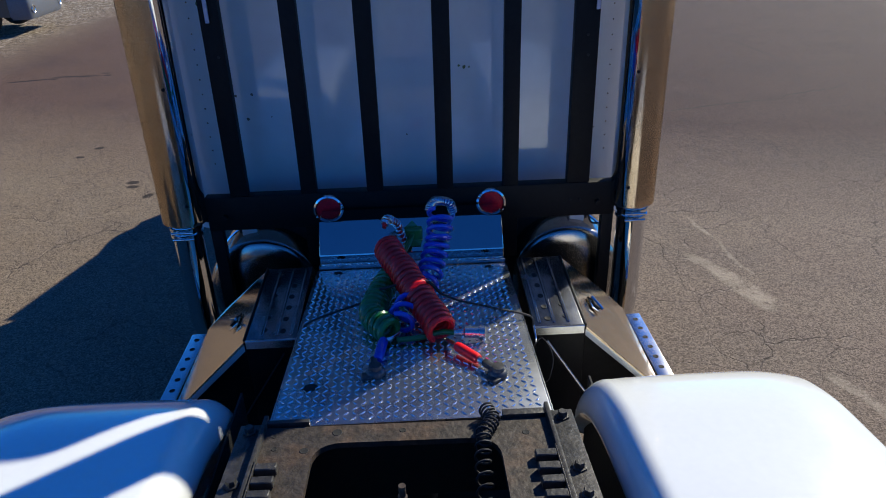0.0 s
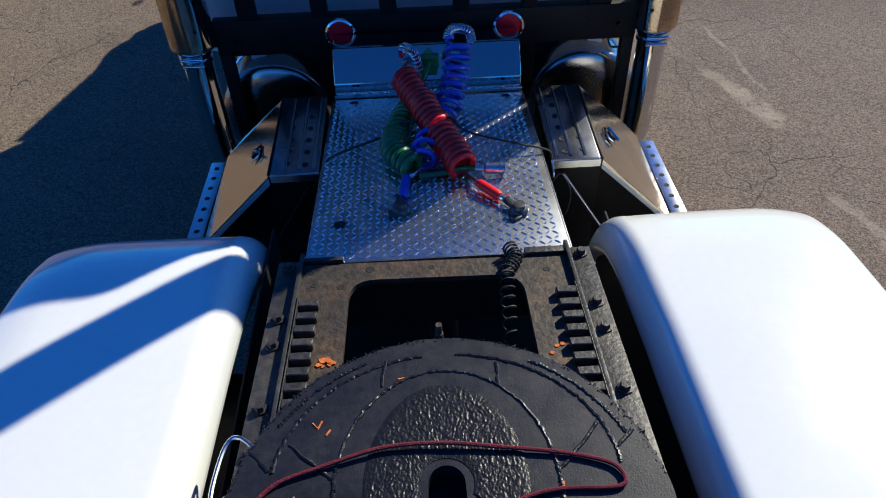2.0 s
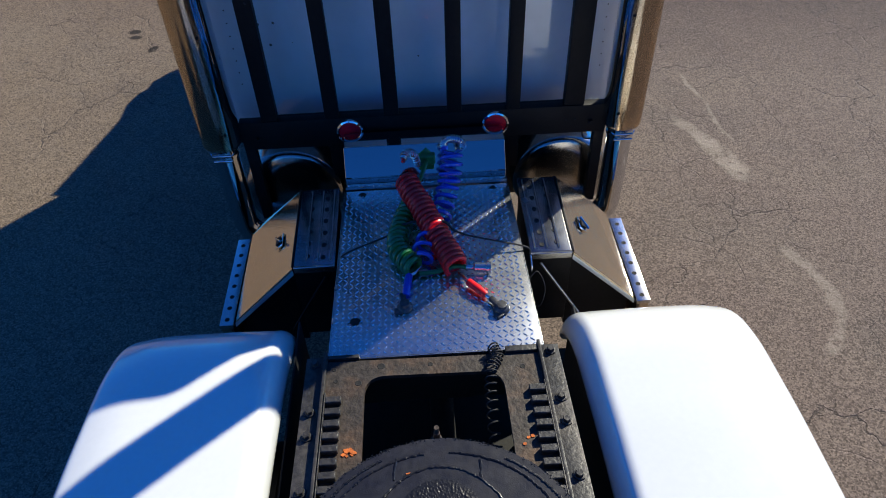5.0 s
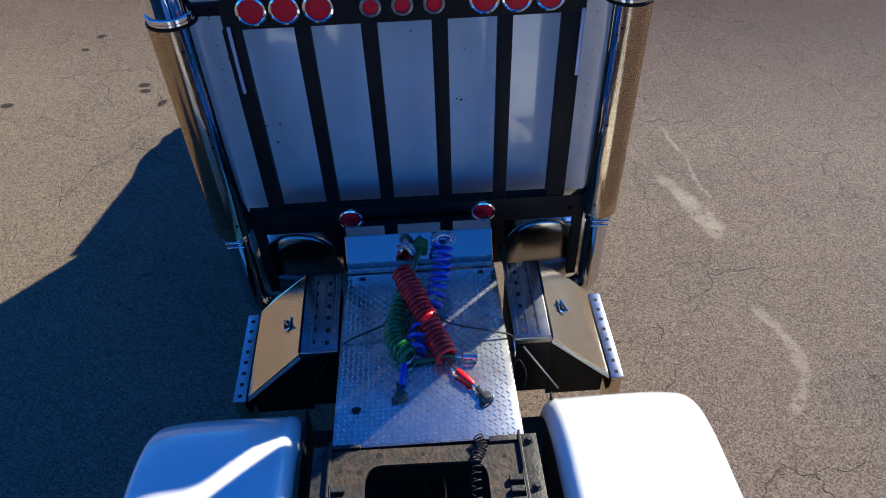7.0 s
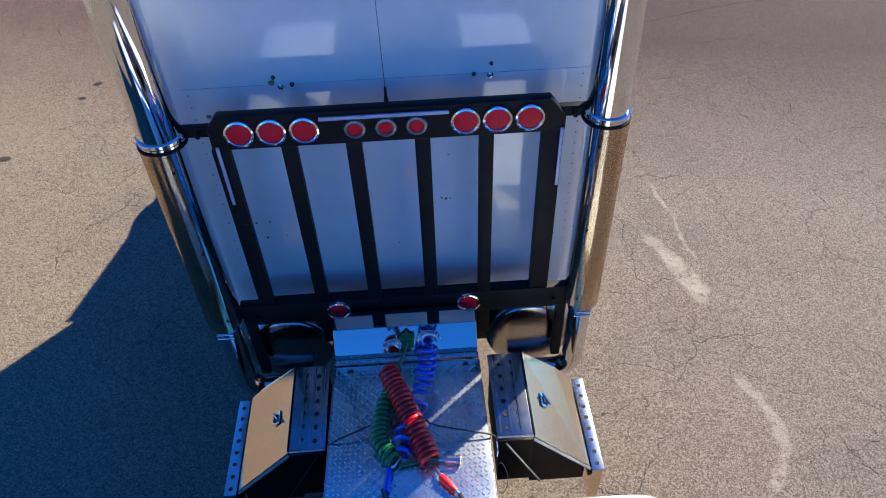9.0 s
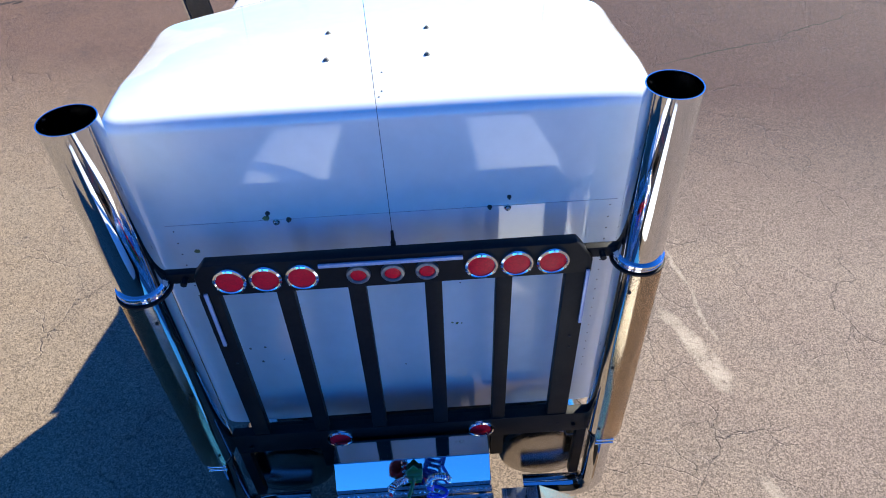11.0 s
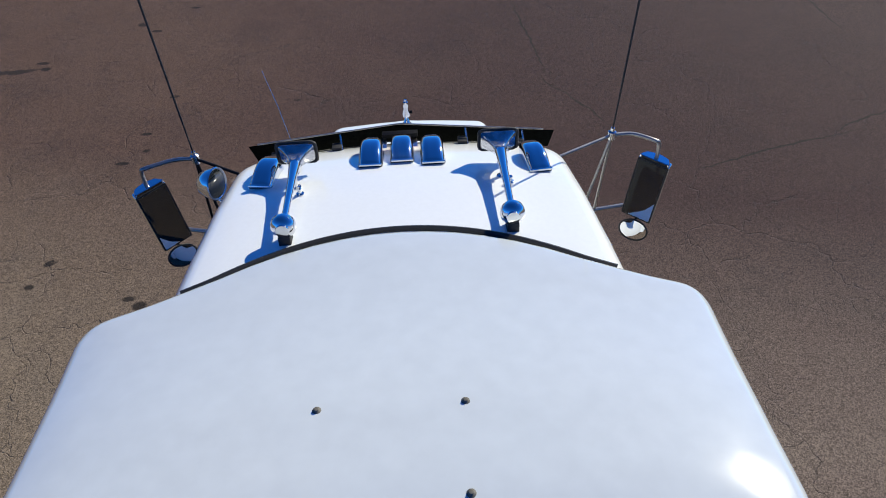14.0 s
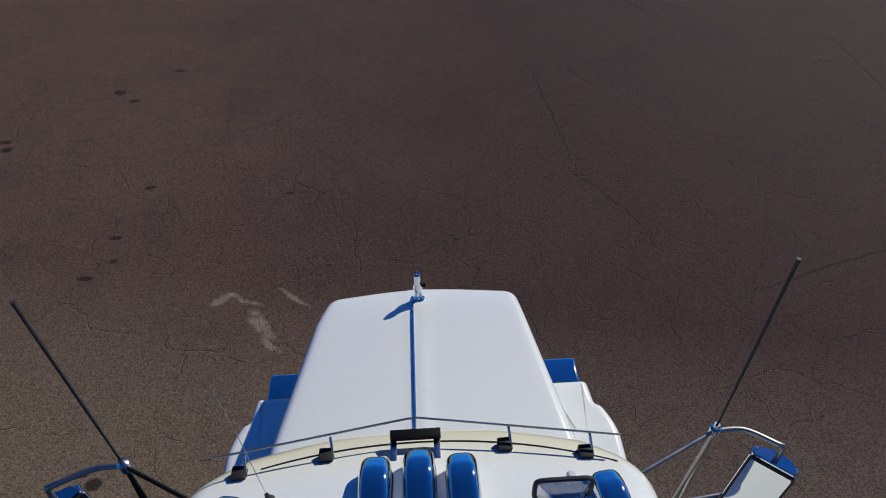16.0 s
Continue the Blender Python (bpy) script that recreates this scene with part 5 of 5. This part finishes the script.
    part("convex_rim", moved(tube([(0.089 * math.cos(a), 0, 0.089 * math.sin(a)) for a in np.linspace(0, 2 * math.pi, 32, endpoint=False)], 0.006, 8, True), cm), RUBBER, shell_)
    part("convex_stem", tube([m @ Vector((0, 0.02, -0.22)), cm @ Vector((0, 0.02, 0.07))], 0.008, 8), BLACK, shell_)


mirror(-1)
mirror(1)

# spotlight on the driver's pillar
sp, aim = Vector((-0.985, 5.96, 2.97)), Vector((0.92, -0.28, 0.12)).normalized()
bowl = part("spotlight", between(sp - aim * 0.10, sp + aim * 0.02, [(0, 0), (0.03, 0.03), (0.065, 0.3), (0.085, 0.7), (0.09, 0.95), (0.086, 1.0), (0.08, 0.97), (0.05, 0.6), (0, 0.45)], 32), CHROME, truck, "chrome pillar spotlight")
part("spot_glass", between(sp + aim * 0.012, sp + aim * 0.022, [(0.082, 0), (0.05, 0.8), (0, 1)], 28), GLASS, bowl, "clear spotlight glass")
part("spot_stem", tube(smooth_path([sp - aim * 0.09, sp + Vector((0.01, -0.02, -0.10)), (-0.93, 5.92, 2.80)], 6), 0.014, 10), CHROME, bowl)
part("spot_bracket", box(-0.97, -0.90, 5.89, 5.95, 2.77, 2.83, 0.01), BLACK, bowl)

# sleeper roof: blind fixings left from a fairing
for x, y in ((-0.25, 3.93), (0.205, 3.93), (-0.265, 4.265), (0.215, 4.265)):
    z = sleeper_top(x, y)
    part("roof_fixing", lathe([(0, 0.012), (0.007, 0.010), (0.010, 0.003), (0.015, 0.0)], 10, pose(x, y, z + 0.001)), WEAR, sleeper, "small dirty roof fixing")
for x, y in ((0.0, 3.80), (-0.012, 3.62), (0.0, 3.66)):
    z = sleeper_top(x, y)
    part("roof_rivet", lathe([(0, 0.003), (0.003, 0.002), (0.0045, 0.0)], 8, pose(x, y, z + 0.001)), WEAR, sleeper)

# ---- dirt spots on the back of the sleeper ----
random.seed(11)
for x, z, r, mat in ((-0.868, 1.854, 0.008, WEAR), (-0.785, 1.859, 0.008, WEAR), (-0.821, 1.733, 0.009, WEAR), (-0.70, 1.74, 0.004, WEAR), (0.262, 1.964, 0.007, MOSS), (0.289, 1.957, 0.009, MOSS), (0.315, 1.956, 0.006, MOSS),
                     (-0.014, 1.62, 0.005, WEAR), (0.02, 2.40, 0.005, WEAR), (-0.97, 2.30, 0.016, MOSS), (-0.955, 2.62, 0.014, MOSS), (-0.94, 1.62, 0.012, WEAR), (0.96, 1.62, 0.01, WEAR), (-0.59, 2.80, 0.018, MOSS), (0.31, 2.28, 0.004, WEAR)):
    pts = [(x + r * random.uniform(0.6, 1.2) * math.cos(a), z + r * random.uniform(0.6, 1.2) * math.sin(a)) for a in np.linspace(0, 2 * math.pi, 10, endpoint=False)]
    y = WALL(z)
    part("dirt_spot", extrude(pts, y - 0.002, y + 0.004), mat, sleeper, smooth=0)

# ---- a parked pickup at the edge of the yard ----
pick = thing("pickup_truck", "dark grey pickup parked on gravel, front end towards the yard", "car")
pick.matrix_world = pose(-11.5, 17.9, ground_z(-11.5), 0, 0, 94)
body_plan = rounded([(-0.95, -2.5), (0.95, -2.5), (0.97, 2.6), (-0.97, 2.6)], [0.25, 0.25, 0.1, 0.1])
pb = part("body", shell(body_plan, lambda x, y: float(np.interp(y, [-2.5, -1.0, 2.6], [1.05, 1.12, 1.15])), [(0.0, 0.70), (0.0, 0.3)] + edge(0.08, 4), step=0.3), GREY, pick)
part("cabin", shell(rounded([(-0.82, -1.0), (0.82, -1.0), (0.82, 0.9), (-0.82, 0.9)], 0.15), lambda x, y: 1.82, [(0.0, 0.75), (0.12, 0.1)] + [(a + 0.12, d_) for a, d_ in edge(0.08, 4)], step=0.3), GLASS, pick)
bump = part("bumper", shell(rounded([(-0.99, -2.72), (0.99, -2.72), (0.99, -2.25), (-0.99, -2.25)], [0.2, 0.2, 0.03, 0.03]), lambda x, y: 0.80, [(0.05, 0.50), (0.0, 0.42), (0.0, 0.1)] + edge(0.04, 3), step=0.2), BUMPER, pick, "grey plastic front bumper")
part("grille", box(-0.6, 0.6, -2.56, -2.49, 0.82, 1.02, 0.02), BLACK, pick)
for s in (-1, 1):
    part("fog_lamp", between((0.78 * s, -2.66, 0.52), (0.78 * s, -2.735, 0.52), [(0, 0), (0.09, 0), (0.09, 1), (0.07, 0.8), (0, 0.7)], 16), BRUSHED, pick)
    part("headlight", box(min(0.62 * s, 0.93 * s), max(0.62 * s, 0.93 * s), -2.54, -2.45, 0.86, 1.0, 0.02), BRUSHED, pick)
    for y in (-1.6, 1.6):
        part("tyre", lathe([(0.2, -0.12), (0.34, -0.12), (0.38, -0.08), (0.38, 0.08), (0.34, 0.12), (0.2, 0.12)], 28, pose(0.86 * s, y, 0.38, 0, 90, 0)), RUBBER, pick)
